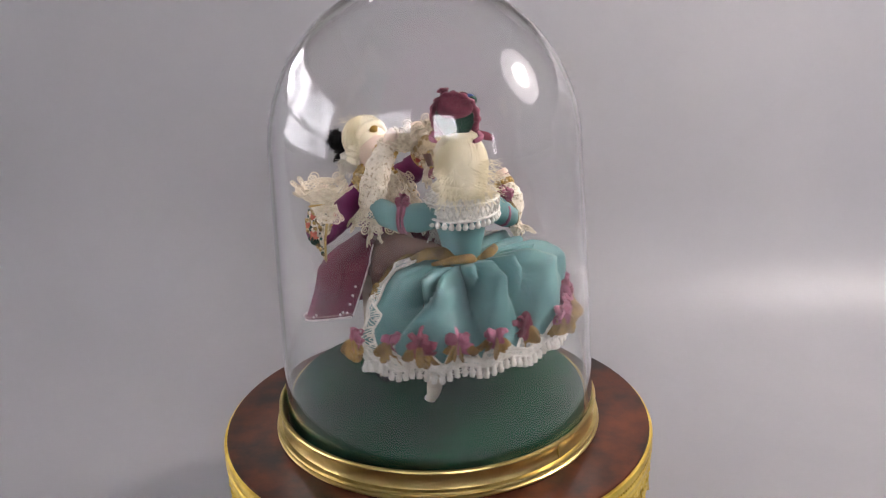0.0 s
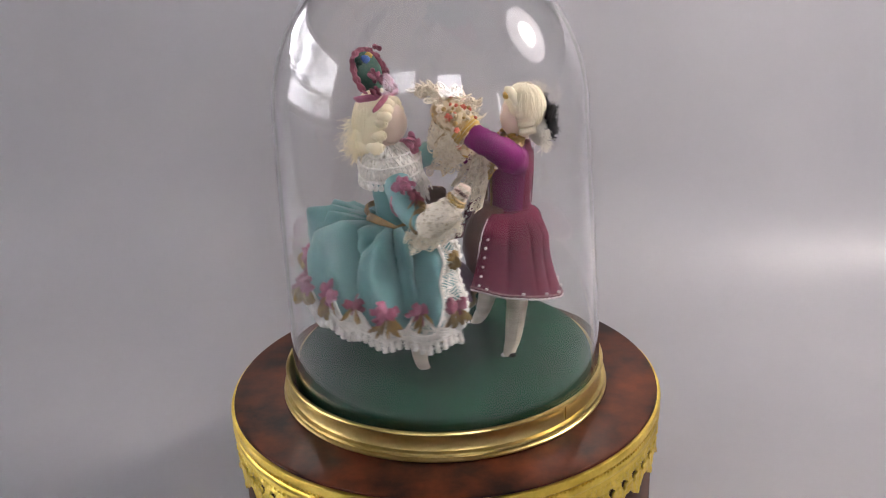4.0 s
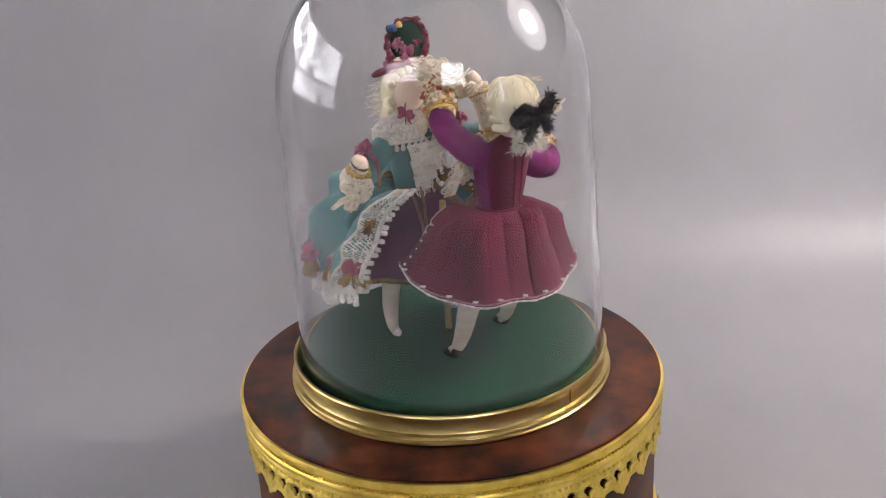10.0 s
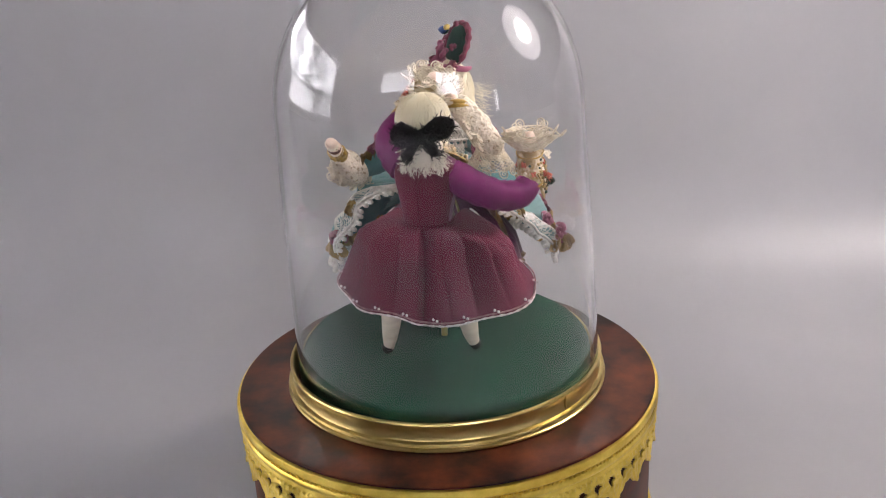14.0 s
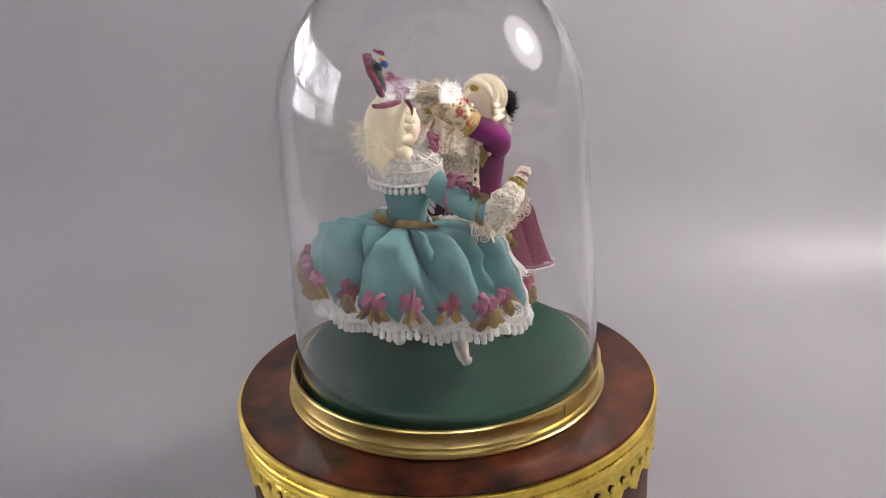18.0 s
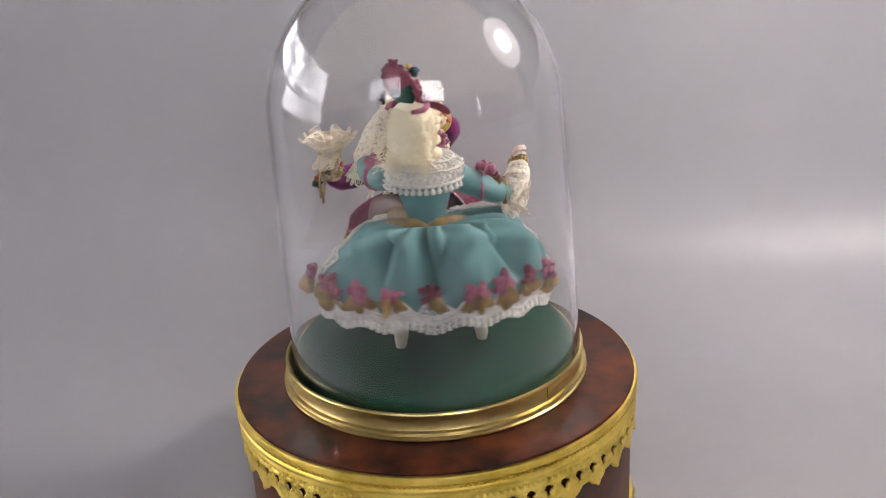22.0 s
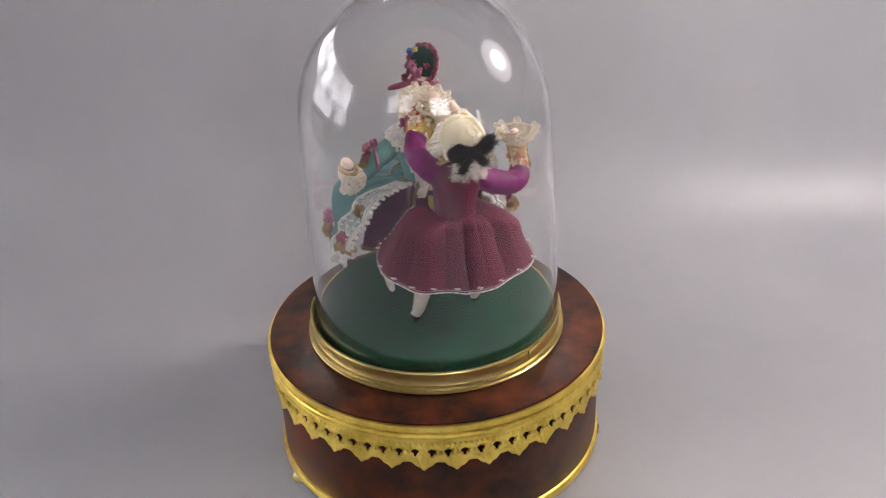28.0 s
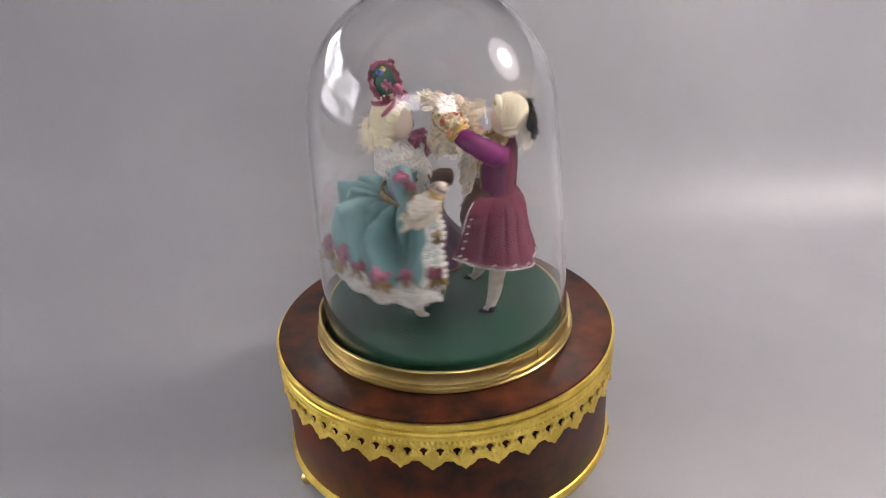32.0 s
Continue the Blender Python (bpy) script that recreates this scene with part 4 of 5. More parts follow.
    d.tube([(18.5 + 0.2 * math.cos(a), -12.6 + 4.2 * math.cos(a), 71.3 + 4.3 * math.sin(a)) for a in [2 * math.pi * k / 14 for k in range(15)]], [0.7] * 15, PINK, 5, 1, 1)
    d.rose((19.5, -13, 76), (0.3, -0.5, 1), 4.2, PINK)
    d.rose((22, -10.5, 73.5), (0.8, 0.2, 1), 3.0, ROSE, OLIVE)
    d.tube([(26.3 + 0.2 * math.cos(a), -8.7 + 3.5 * math.cos(a), 67.6 + 3.5 * math.sin(a)) for a in [2 * math.pi * k / 14 for k in range(15)]], [1.0] * 15, OLIVE, 6, 1, 1)
    d.rose((25.5, -8, 71), (0, 0, 1), 2.2, OLIVE)
    held_up = set(d.bm.verts)
    d.tube([(26.3, -8.8, 67.4), (28.8, -6.6, 67.0), (31.0, -3.6, 69.4), (32.4, -0.8, 72.6)], [3.5, 5.0, 4.8, 3.2], CREAM, 18, 1, 5, 0.22)
    for at, way, wide in (((27.6, -8.0, 66.0), (0.4, -0.7, -0.9), 3.6), ((29.4, -5.4, 66.6), (0.5, -0.5, -1.0), 3.4), ((31.0, -2.8, 69.0), (0.5, 0.0, -1.0), 2.6)):
        d.ruffle([Vector(at) + Vector((3.4 * math.cos(a), 3.4 * math.cos(a), 3.4 * math.sin(a))) for a in [radians(160 + 11 * k) for k in range(22)]], way, wide, LACE, 5.0, 1.1)
    d.ruffle([(28, -10, 64.5), (29.5, -11.5, 63), (31, -13, 62)], (0.6, -0.2, -0.8), 3.0, LACE, 4.0, 0.8)
    for k in range(3):
        d.ring((32.0 + 0.4 * k, -0.8 + 0.6 * k, 72.4 + 0.7 * k), (0.8, -0.5, 0), (0.35, 0.4, -0.6), 3.4 - 0.25 * k, 0.6, GILT, 16)
    for k in range(14):
        a = 0.45 * k
        d.ball(Vector((32.3, -0.2, 73.2)) + Vector((0.8, -0.5, 0)) * (3.2 * math.cos(a)) + Vector((0.35, 0.4, -0.6)) * (3.4 * math.sin(a)), 0.7, GILT if k % 2 else STRAW, 0.4, 1.5, 7)
    for k in range(3):
        d.ring((32.7 + 0.3 * k, 0.6 + 0.7 * k, 74.4 + 0.9 * k), (0.85, -0.4, 0.1), (0.3, 0.6, -0.6), 2.6 - 0.2 * k, 0.55, SATIN if k == 1 else CREAM, 14)
    d.tube([(32.4, 0.0, 73.4), (33.0, 1.4, 75.6), (33.4, 2.4, 77.4)], [2.3, 2.5, 1.7], SKIN, 12)
    for v in d.bm.verts:
        if v not in held_up:
            v.co.z += 0.28 * max(0.0, v.co.x - 25)
    # left arm, reaching to the partner: satin to the elbow, then a long lace sleeve upwards
    d.tube([(-9, -14, 77), (-13.2, -9.5, 75.6), (-17, -3.4, 75.2), (-18.6, 3.6, 77)], [4.4, 4.3, 4.0, 3.7], TEAL, 14, wrinkle=0.12)
    for k in (0, 1):
        d.tube([(-15.0 - 0.7 * k + 3.4 * math.cos(a), -6.6 + 1.2 * k + 2.2 * math.cos(a), 75.4 + 4.5 * math.sin(a)) for a in [2 * math.pi * m / 14 for m in range(15)]], [0.75] * 15, PINK, 5, 1, 1)
    d.rose((-15.8, -6.4, 79.8), (-0.6, -0.2, 1), 3.4, PINK)
    d.tube([(-15.5, -8, 79.5), (-14, -9, 76.5), (-15, -9.4, 73)], [0.5, 1.1, 0.9], PINK, 6, 0.35)
    forearm = set(d.bm.verts)
    d.tube([(-22.8, 1.0, 79), (-22.5, 3.6, 82.5), (-19.5, 5.2, 88), (-15.5, 6.4, 93.5), (-13.0, 6.6, 96.5)], [3.6, 4.3, 4.2, 3.7, 2.8], CREAM, 16, 1, 5, 0.22)
    d.ruffle([Vector((-22.6 + 4.4 * math.cos(a), 2.6 + 4.2 * math.sin(a), 80 + 0.6 * math.sin(2 * a))) for a in [radians(18 * k) for k in range(21)]], lambda t: (0.5 * math.cos(6.283 * t), 0.5 * math.sin(6.283 * t), -1), 5.5, LACE, 5.0, 1.4)
    d.ruffle([(-22.8, 2.2, 79.5), (-21.5, 5.4, 83), (-18.5, 7.6, 88), (-15.5, 8.8, 92.5)], (-0.2, 0.9, -0.4), 2.6, LACE, 4.0, 0.9)
    for k in range(2):
        d.tube([(-13.6 - 0.9 * k + 3.2 * math.cos(a), 6.6 + 3.0 * math.sin(a), 95.6 - 1.2 * k + 1.2 * math.sin(a)) for a in [2 * math.pi * m / 16 for m in range(17)]], [0.7] * 17, STRAW, 6, 1, 1, 0.4)
    d.tube([(-12.8, 6.8, 96), (-11.5, 6.8, 99), (-10.2, 6.2, 101.2)], [2.2, 2.4, 1.6], SKIN, 10, 0.85)
    for k in range(3):
        d.ruffle([Vector((-8.5 + 1.6 * k + (3.6 - 0.4 * k) * math.cos(a), 5.4 + (3.0 - 0.3 * k) * math.sin(a), 95.0 + 1.0 * k)) for a in [radians(18 * m) for m in range(21)]],
                 lambda t: (0.8 * math.cos(6.283 * t), 0.8 * math.sin(6.283 * t), 0.55), 3.4, LACE, 5.5, 1.0)
    d.ball((-7.0, 5.0, 96.0), (2.3, 2.1, 2.6), BROCADE, 0.4, 0.5, 14)
    d.tube([(-6.5, 2.0, 97), (-4.5, -1.5, 94), (-5.0, -4.0, 90.5)], [1.4, 1.2, 0.9], SATIN, 8, 0.5, 4, 0.2)
    for v in d.bm.verts:
        if v not in forearm:
            v.co += Vector((4.3, 2.6, -2.6))
    return d.finish("doll", "doll in teal satin gown with white lace and flowered bonnet", "doll")


# the coat's skirt, pleat by pleat: where each fold stands at the hip and at the hem
FOLDS = [((15.5, 10, 56), (23, 5.5, 44)), ((19.5, 18, 57.4), (27.5, 15, 41.5)), ((20, 25, 58), (27.8, 25, 40)), ((15.8, 29.6, 57.4), (23, 31, 37.5)), ((13.0, 32.4, 57), (17, 36.2, 36)),
         ((6.6, 33.2, 57), (8.6, 37.6, 35.2)), ((-0.8, 35.0, 56.4), (0.2, 39.6, 34)), ((-1.6, 31.5, 56), (-1.2, 37.4, 32.6)), ((-7.5, 34.4, 56.4), (-10, 38.9, 33.4)), ((-14.6, 32.0, 56), (-18.5, 36.8, 34.4)),
         ((-22.5, 31.4, 54.4), (-27.5, 32.6, 35.6)), ((-27.5, 25.6, 53.0), (-33.0, 25.5, 37.6)), ((-23.5, 17.5, 55.5), (-31.4, 15.5, 40.6)), ((-16.5, 12, 56.5), (-26.6, 8.4, 42.2))]


def gentleman_doll():
    d = Doll(5)
    mid = Vector((-1.6, 23.8, 0))
    # legs in wound stockings, black shoes
    for hip, knee, ankle, toe in (((8, 24, 48), (11.6, 22.5, 32), (13.6, 20.4, 20.5), (15.2, 17.8, 14.2)), ((-8, 22, 48), (-10.6, 19, 31), (-11.8, 16.4, 20.5), (-12.6, 12.6, 14.2))):
        d.tube([hip, knee, ankle, toe], [4.2, 3.5, 2.5, 1.3], LEG, 14, 1, 8, 0.08)
        for k in range(16):
            t = 0.15 + 0.8 * k / 16
            c = Vector(knee).lerp(Vector(ankle), t)
            d.ring(c, (1, 0.1, 0), (0, 0.95, 0.3), 3.5 - 1.0 * t, 0.22, LEG, 12)
        toe, ankle = Vector(toe), Vector(ankle)
        d.ball(toe + Vector((0, -0.6, 0.2)), (1.7, 3.3, 1.4), BLACK, 0.1, 0.5, 14)
        d.ball(toe + Vector((0, 1.6, 1.4)), (1.8, 1.7, 1.8), BLACK, 0.12, 0.5, 12)
        d.ball(toe + Vector((0, -1.2, 1.7)), (1.0, 0.5, 0.7), SILVER, 0.2, 1, 8)
    # breeches and waistcoat
    d.tube([(-1.6, 20, 62), (-1.6, 17.5, 50), (-1.6, 18, 38)], [6.2, 9.5, 8.5], SATIN, 18, wrinkle=0.15)
    # coat skirts of flat pleats, open in front
    columns = []
    for k, (hip, hem) in enumerate(FOLDS):
        hip, hem = Vector(hip), Vector(hem)
        out = Vector((hip.x - mid.x, hip.y - mid.y, 0)).normalized()
        top = Vector((mid.x + 7.1 * out.x, mid.y + 6.6 * out.y, 60.6))
        if k in (0, len(FOLDS) - 1):
            top = Vector((mid.x + (10.2 if k == 0 else -9.4), 15.5, 62.0))
        line = []
        for t in (0, 0.35, 0.7, 0.9):
            p = top.lerp(hip, t)
            p.z += 1.6 * math.sin(math.pi * t)
            line.append(p)
        for t in (0, 0.05, 0.14, 0.3, 0.5, 0.7, 0.86, 0.95, 1.0):
            p = hip.lerp(hem, t) - out * (1.0 * (1 - t) * (1 if t < 0.04 else 0)) - out * (0.9 * math.sin(math.pi * t))
            line.append(p)
        columns.append(line)
    hemline = []

    def across(j, x, lo, hi):
        """A point of row j between the folds, eased from fold to fold; lo and hi: the folds where the cloth ends."""
        k = min(int(x), hi - 1)
        t = x - k
        a, b, c, e = (columns[min(max(m, lo), hi)][j] for m in (k - 1, k, k + 1, k + 2))
        p = 0.5 * ((2 * b) + (c - a) * t + (2 * a - 5 * b + 4 * c - e) * t * t + (3 * b - a - 3 * c + e) * t ** 3)
        out = Vector((p.x - mid.x, p.y - mid.y, 0)).normalized()
        crease = math.exp(-abs(x - round(x)) / 0.13) * (0.4 + 0.6 * abs(math.sin(round(x) * 2.3))) * max(0.0, math.sin(math.pi * min(1.0, j / 12))) ** 0.7
        gather = 0.5 * math.sin(x * 11.0 + 2 * math.sin(x * 3.1)) * max(0.0, 1 - j / 6) * min(1.0, j / 2)
        return p + out * (1.5 * noise.noise((p.x * 0.09, p.y * 0.09, p.z * 0.05)) * min(1.0, j / 5) - 1.25 * crease + 0.6 * gather)
    for lo, hi in ((0, 6), (7, len(columns) - 1)):
        rows = [[across(j, lo + m / 16, lo, hi) for m in range(16 * (hi - lo) + 1)] for j in range(len(columns[0]))]
        d.cloth(rows, COAT, 0.45)
        hemline += rows[-1]
        for m in range(8, len(rows[-1]), 16):
            for near in (-0.55, 0.55):
                p = rows[-2][m]
                d.ball(p + Vector((p.x - mid.x, p.y - mid.y, 0)).normalized() * 0.4 + Vector((near, 0, 0.7 + near * 0.4)), 0.45, SILVER, n=8)
    d.sheet([[columns[6][j], columns[7][j]] for j in range(len(columns[0]))], COAT)
    braid = d.resample(hemline, 0.8)
    d.tube(braid, [0.33 + 0.1 * math.sin(k * 1.9) for k in range(len(braid))], SILVER, 6, 0.7, 1, 0.4)
    d.tube([p + Vector((0, 0, 1.0)) for p in braid[::2]], [0.26] * len(braid[::2]), BRAID, 5, 1, 1, 0.3)
    for k, side in ((0, 1), (len(columns) - 1, -1)):
        edge = d.resample(columns[k][1:], 0.8)
        d.tube(edge, [0.33] * len(edge), SILVER, 6, 0.7, 1, 0.4)
        for p in d.resample(columns[k][4:], 3.0):
            d.ball(p + Vector((side * 1.2, 1.8, 0.3)), 0.5, SILVER, n=8)
    # body of the coat: burgundy back, purple flanks
    rows = []
    for i in range(13):
        t = i / 12
        rx, ry, x, y, z = spread([(0, 7.4, 6.9, -1.6, 23.8, 60.0), (0.12, 7.2, 6.6, -1.7, 23.9, 62.5), (0.4, 8.6, 7.0, -2.0, 24.2, 69), (0.7, 9.8, 7.1, -2.3, 24.6, 75), (0.88, 9.6, 6.4, -2.5, 25.2, 79), (1, 5.6, 4.6, -2.7, 26.5, 82)], t)
        rows.append([Vector((x + rx * math.cos(2 * math.pi * k / 32), y + ry * math.sin(2 * math.pi * k / 32) * (1 + 0.02 * math.sin(i * 2.1 + k)), z + 0.25 * math.sin(k * 1.7 + i))) for k in range(32)])
    d.sheet([[r[k] for k in range(2, 15)] for r in rows], COAT)
    d.sheet([[r[k % 32] for k in range(14, 35)] for r in rows], PURPLE)
    d.sheet([rows[-1], [Vector((-2.8 + (p.x + 2.7) * 0.3, 27 + (p.y - 26.5) * 0.3, 84)) for p in rows[-1]]], COAT, True)
    for x in (-0.6, 0.6):
        d.tube([(-2.6 + 3.4 * x, 31.7, 80), (-2.0 + 2.6 * x, 31.6, 72), (-1.6 + 2.2 * x, 30.8, 62)], [0.22, 0.22, 0.22], COAT, 5)
    # waist seam and its gathers
    d.tube([(mid.x + 7.3 * math.cos(a), mid.y + 6.8 * math.sin(a), 60.8) for a in [radians(-30 + 240 * k / 30) for k in range(31)]], [0.5] * 31, COAT, 6, 1, 1, 0.4)
    # waistcoat front with gold edging, brocade collar, jabot
    for s in (-1, 1):
        d.tube([(-2.4 + 2.5 * s, 18.6, 79), (-2.2 + 3.5 * s, 17.2, 72), (-1.6 + 3.6 * s, 16.8, 62), (-1.6 + 8.5 * s, 12.5, 48)], [0.8] * 4, OLIVE, 6, 0.5)
        line = [((-2.7 + s * 4.2, 28.5, 84), (-2.7 + s * 7.4, 27.2, 82.4), (-2.7 + s * 9.6, 24.5, 80.6)), ((-2.7 + s * 4.0, 24.5, 84.6), (-2.7 + s * 7.0, 22.4, 81.8), (-2.7 + s * 10.4, 20.5, 78.8)), ((-2.7 + s * 3.0, 20.5, 83), (-2.7 + s * 6.0, 17.6, 79), (-2.7 + s * 9.5, 17.0, 75.5)), ((-2.7 + s * 4.5, 16.5, 78.5), (-2.7 + s * 6.8, 15.4, 75.5), (-2.7 + s * 8.6, 15.4, 72.5))]
        d.cloth([[Vector(p) for p in r] for r in line], GILT, 0.35)
        d.thread([r[2] for r in line], 0.4, STRAW)
        for k in range(26):
            r = line[min(k // 9, 2)]
            c = Vector(r[k % 3]).lerp(Vector(line[min(k // 9 + 1, 3)][k % 3]), d.rnd.uniform(0, 1))
            d.ball(c + Vector((s * 0.5, -0.3, 0.5)), d.rnd.uniform(0.45, 0.8), BROCADE if k % 3 else STRAW, 0.4, 1.5, 7)
    d.tube([(-2.6, 20.5, 82), (-2.6, 17.0, 77), (-2.4, 14.6, 71), (-2.4, 14.8, 66)], [2.6, 3.2, 3.0, 1.2], CREAM, 14, 0.7, 5, 0.3)
    for k in range(5):
        z = 82 - 3.1 * k
        d.ruffle([Vector((-7.2 - k * 0.5 + (9.4 + k) * i / 24, 18.2 - 1.0 * k - 2.2 * math.sin(math.pi * i / 24), z)) for i in range(25)], (0, -0.6, -1), 3.6, LACE, 6.5, 1.2)
    for s in (-1, 1):
        d.ruffle([Vector((-2.6 + s * (4.5 + 0.25 * k), 19.2 - 0.35 * k, 83 - 1.05 * k)) for k in range(20)], (s * 0.4, -0.8, -0.3), 3.4, LACE, 6.0, 1.1)
    d.ruffle([(-8, 15.5, 77), (-12, 13.5, 74), (-15, 12, 70), (-17, 11, 66)], (-0.4, -0.5, -0.7), 4.2, LACE, 4.5, 1.1)
    # head and wig
    d.tube([(-2.8, 27.5, 81), (-2.9, 28, 87)], [3.1, 3.0], SKIN, 12)
    d.ball((-2.9, 26.8, 89.8), (5.6, 5.2, 6.8), SKIN, n=18)
    d.ball((-3.0, 29.6, 93.2), (7.6, 6.6, 7.0), WIG, 0.08, 0.3, 36)
    for s in (-1, 1):
        for k in range(3):
            c = Vector((-3.0 + s * (6.2 - 0.4 * k), 27.6 + 0.5 * k, 91.2 - 2.6 * k))
            d.tube([c + Vector((0, -2.2, -0.2)), c, c + Vector((0, 3.0, 0.3))], [1.0, 1.4, 1.1], WIG, 12, 1, 4, 0.15)
            d.ring(c + Vector((0, -2.3, -0.2)), (1, 0, 0), (0, 0, 1), 0.6, 0.26, WIG)
    d.tube([(-3.0 + 5.2 * math.cos(a), 26.2 - 1.6 * math.sin(a), 93.4 + 5.0 * math.sin(a)) for a in [radians(180 * k / 16) for k in range(17)]], [0.9] + [1.3] * 15 + [0.9], WIG, 10, 1, 1, 0.3)
    d.ball((-3.0, 23.8, 96.6), (1.7, 1.1, 1.2), STRAW, 0.4, 0.8, 12)

    d.locks(700, (-3.0, 29.4, 92.8), (7.8, 6.9, 7.5), (-40, 220), WIG)
    d.wisps(120, lambda r: (-3.0 + r.uniform(-6, 6), 30 + r.uniform(-2, 5), 98.5 + r.uniform(-1.5, 1)), lambda p: ((p.x + 3) * 0.2, (p.y - 29) * 0.2, 0.3), 2.0, WIG, 0.05, 0.5)
    d.ball((-3.6, 34.6, 84.6), (5.8, 3.4, 4.6), TUFT, 0.25, 0.35, 18)

    def queue(r):
        a, h = radians(r.uniform(-10, 190)), r.uniform(0, 1)
        return (-3.6 + 5.2 * math.cos(a), 34 + 3.0 * math.sin(a), 80.5 + 6 * h)
    d.wisps(420, queue, lambda p: ((p.x + 3.6) * 0.15, 0.1, -1.0), 2.8, TUFT, 0.1, 0.6)
    # black chenille bow: two loops and two tails with a deep pile
    knot = Vector((-3.8, 37.2, 89.8))
    d.ball(knot, (1.7, 1.5, 1.9), BLACK, 0.35, 0.8, 12)
    for s in (-1, 1):
        tilt = 1.4 if s < 0 else -0.6
        loop = [Vector(p) for p in ((0.5, 0, 0), (3.6, 0.9, 2.4), (6.8, 0.3, 3.4), (9.0, -1.2, 1.4), (8.0, -1.0, -1.4), (4.6, 0.2, -1.6), (0.5, 0, 0))]
        tail = [Vector(p) for p in ((0.4, 0, -0.5), (2.2, 0.8, -2.6), (4.0, 0.8, -5.0), (5.0, 0.2, -7.0))]
        for line, widths in ((loop, [1.0, 1.5, 1.8, 1.8, 1.6, 1.3, 0.9]), (tail, [1.0, 1.5, 1.7, 1.5])):
            pts = [knot + 0.86 * Vector((s * p.x, p.y, p.z + tilt * p.x / 6)) for p in line]
            d.tube(pts, [0.86 * w for w in widths], BLACK, 9, 0.6, 5, 0.5)
            fine = d.resample(pts, 0.5)
            d.wisps(330, lambda r, fine=fine: fine[int(r.random() * len(fine))] + Vector((r.gauss(0, 0.7), r.gauss(0, 0.5), r.gauss(0, 0.7))), lambda p: (p - knot) * 0.05 + Vector((d.rnd.gauss(0, 1), d.rnd.gauss(0.5, 1), d.rnd.gauss(0, 1))), 1.9, BLACK, 0.13, 0.7)
        d.ball(knot + Vector((s * 5.2, -0.5, 0.7 + tilt * 0.8)), (3.4, 1.0, 2.0), BLACK, 0.4, 0.8, 14)
    # left arm, raised towards the partner
    d.tube([(4.6, 24.4, 77.5), (8.2, 21.2, 80.2), (10.2, 17.2, 83.4), (9.8, 13.0, 85.8), (7.6, 9.8, 87.8)], [4.7, 4.5, 4.2, 4.0, 3.8], SLEEVE, 18, 1, 6, 0.14)
    raised = set(d.bm.verts)
    swing = Vector((-2.2, -12.1, 6.5)).rotation_difference(Vector((-5.6, -5.6, 7.4)))
    d.tube([(12.2, 10.6, 90.0), (11.6, 6.5, 92.0), (10.8, 2.0, 94.0), (10.0, -1.5, 96.5)], [4.1, 4.8, 5.2, 4.4], BROCADE, 18, 1, 5, 0.12)
    for k in range(3):
        d.ring(Vector((12.0 - 0.3 * k, 9.4 - 1.0 * k, 90.5 + 0.4 * k)), (1, 0, 0), Vector((0, 0.4, 0.92)), 4.5 + 0.1 * k, 0.5, STRAW, 22)
    for k in range(46):
        a, t = d.rnd.uniform(0, 6.283), d.rnd.uniform(0.05, 1)
        c = Vector((12 - 1.8 * t, 9 - 10 * t, 90.8 + 5.4 * t)) + Vector((5.0 * math.cos(a), 2.0 * math.sin(a), 4.6 * math.sin(a)))
        d.ball(c, d.rnd.uniform(0.5, 1.0), (GILT, CREAM, BROCADE, CORAL if k % 4 == 3 else STRAW)[k % 4], 0.5, 1.2, 7)
    for c, r in (((15.8, 3.0, 93.0), 1.7), ((13.4, 5.6, 97.0), 1.3), ((14.2, -1.0, 97.4), 1.0)):
        d.rose(c, Vector(c) - Vector((11, 3, 92)), r, CORAL)
    for k in range(3):
        d.ruffle([Vector((9.8 + (4.0 + 0.7 * k) * math.cos(a), -1.6 - 0.7 * k + (3.2 + 0.5 * k) * math.sin(a), 97 + 0.8 * k)) for a in [radians(15 * i) for i in range(25)]],
                 lambda t, k=k: (0.6 * math.cos(6.283 * t), -0.5 + 0.6 * math.sin(6.283 * t), 0.8 - 0.7 * k), 4.0, LACE, 6.0, 1.2)
    d.ruffle([(13.8, 6.5, 88.5), (13.6, 2.5, 88.5), (13.0, -1.0, 89.5), (10.5, -3.0, 91)], (0.15, 0.1, -1), 6.0, LACE, 5.0, 1.4)
    d.ruffle([(9.0, 6.5, 87.5), (8.5, 2.5, 87.5), (8.5, -1.5, 89)], (-0.2, 0.1, -1), 5.0, LACE, 5.0, 1.4)
    d.tube([(12.5, 4.0, 88), (13.0, 2.0, 84), (12.5, 2.5, 80)], [1.8, 1.6, 0.9], BROCADE, 8, 0.5, 4, 0.4)
    d.ball((8.6, -2.6, 99.0), (2.4, 2.6, 2.3), SKIN, 0.1, n=16)
    for v in d.bm.verts:
        if v not in raised:
            v.co = Vector((7.4, 9.8, 87.4)) + swing @ (v.co - Vector((12.2, 10.6, 90)))
    # right arm, held out with a brocade cuff and a lace fan
    d.tube([(-9, 24.5, 76), (-15, 24.6, 72), (-22, 23.4, 68.8), (-28.4, 20.2, 68.0), (-31.4, 16.8, 70.6)], [4.7, 4.8, 4.6, 4.4, 3.7], SLEEVE, 18, 1, 6, 0.14)
    d.tube([(-31.4, 16.8, 70.2), (-31.4, 15.2, 74.5), (-31.3, 13.8, 79.5)], [3.7, 3.7, 3.8], BROCADE, 18, 1, 5, 0.06)
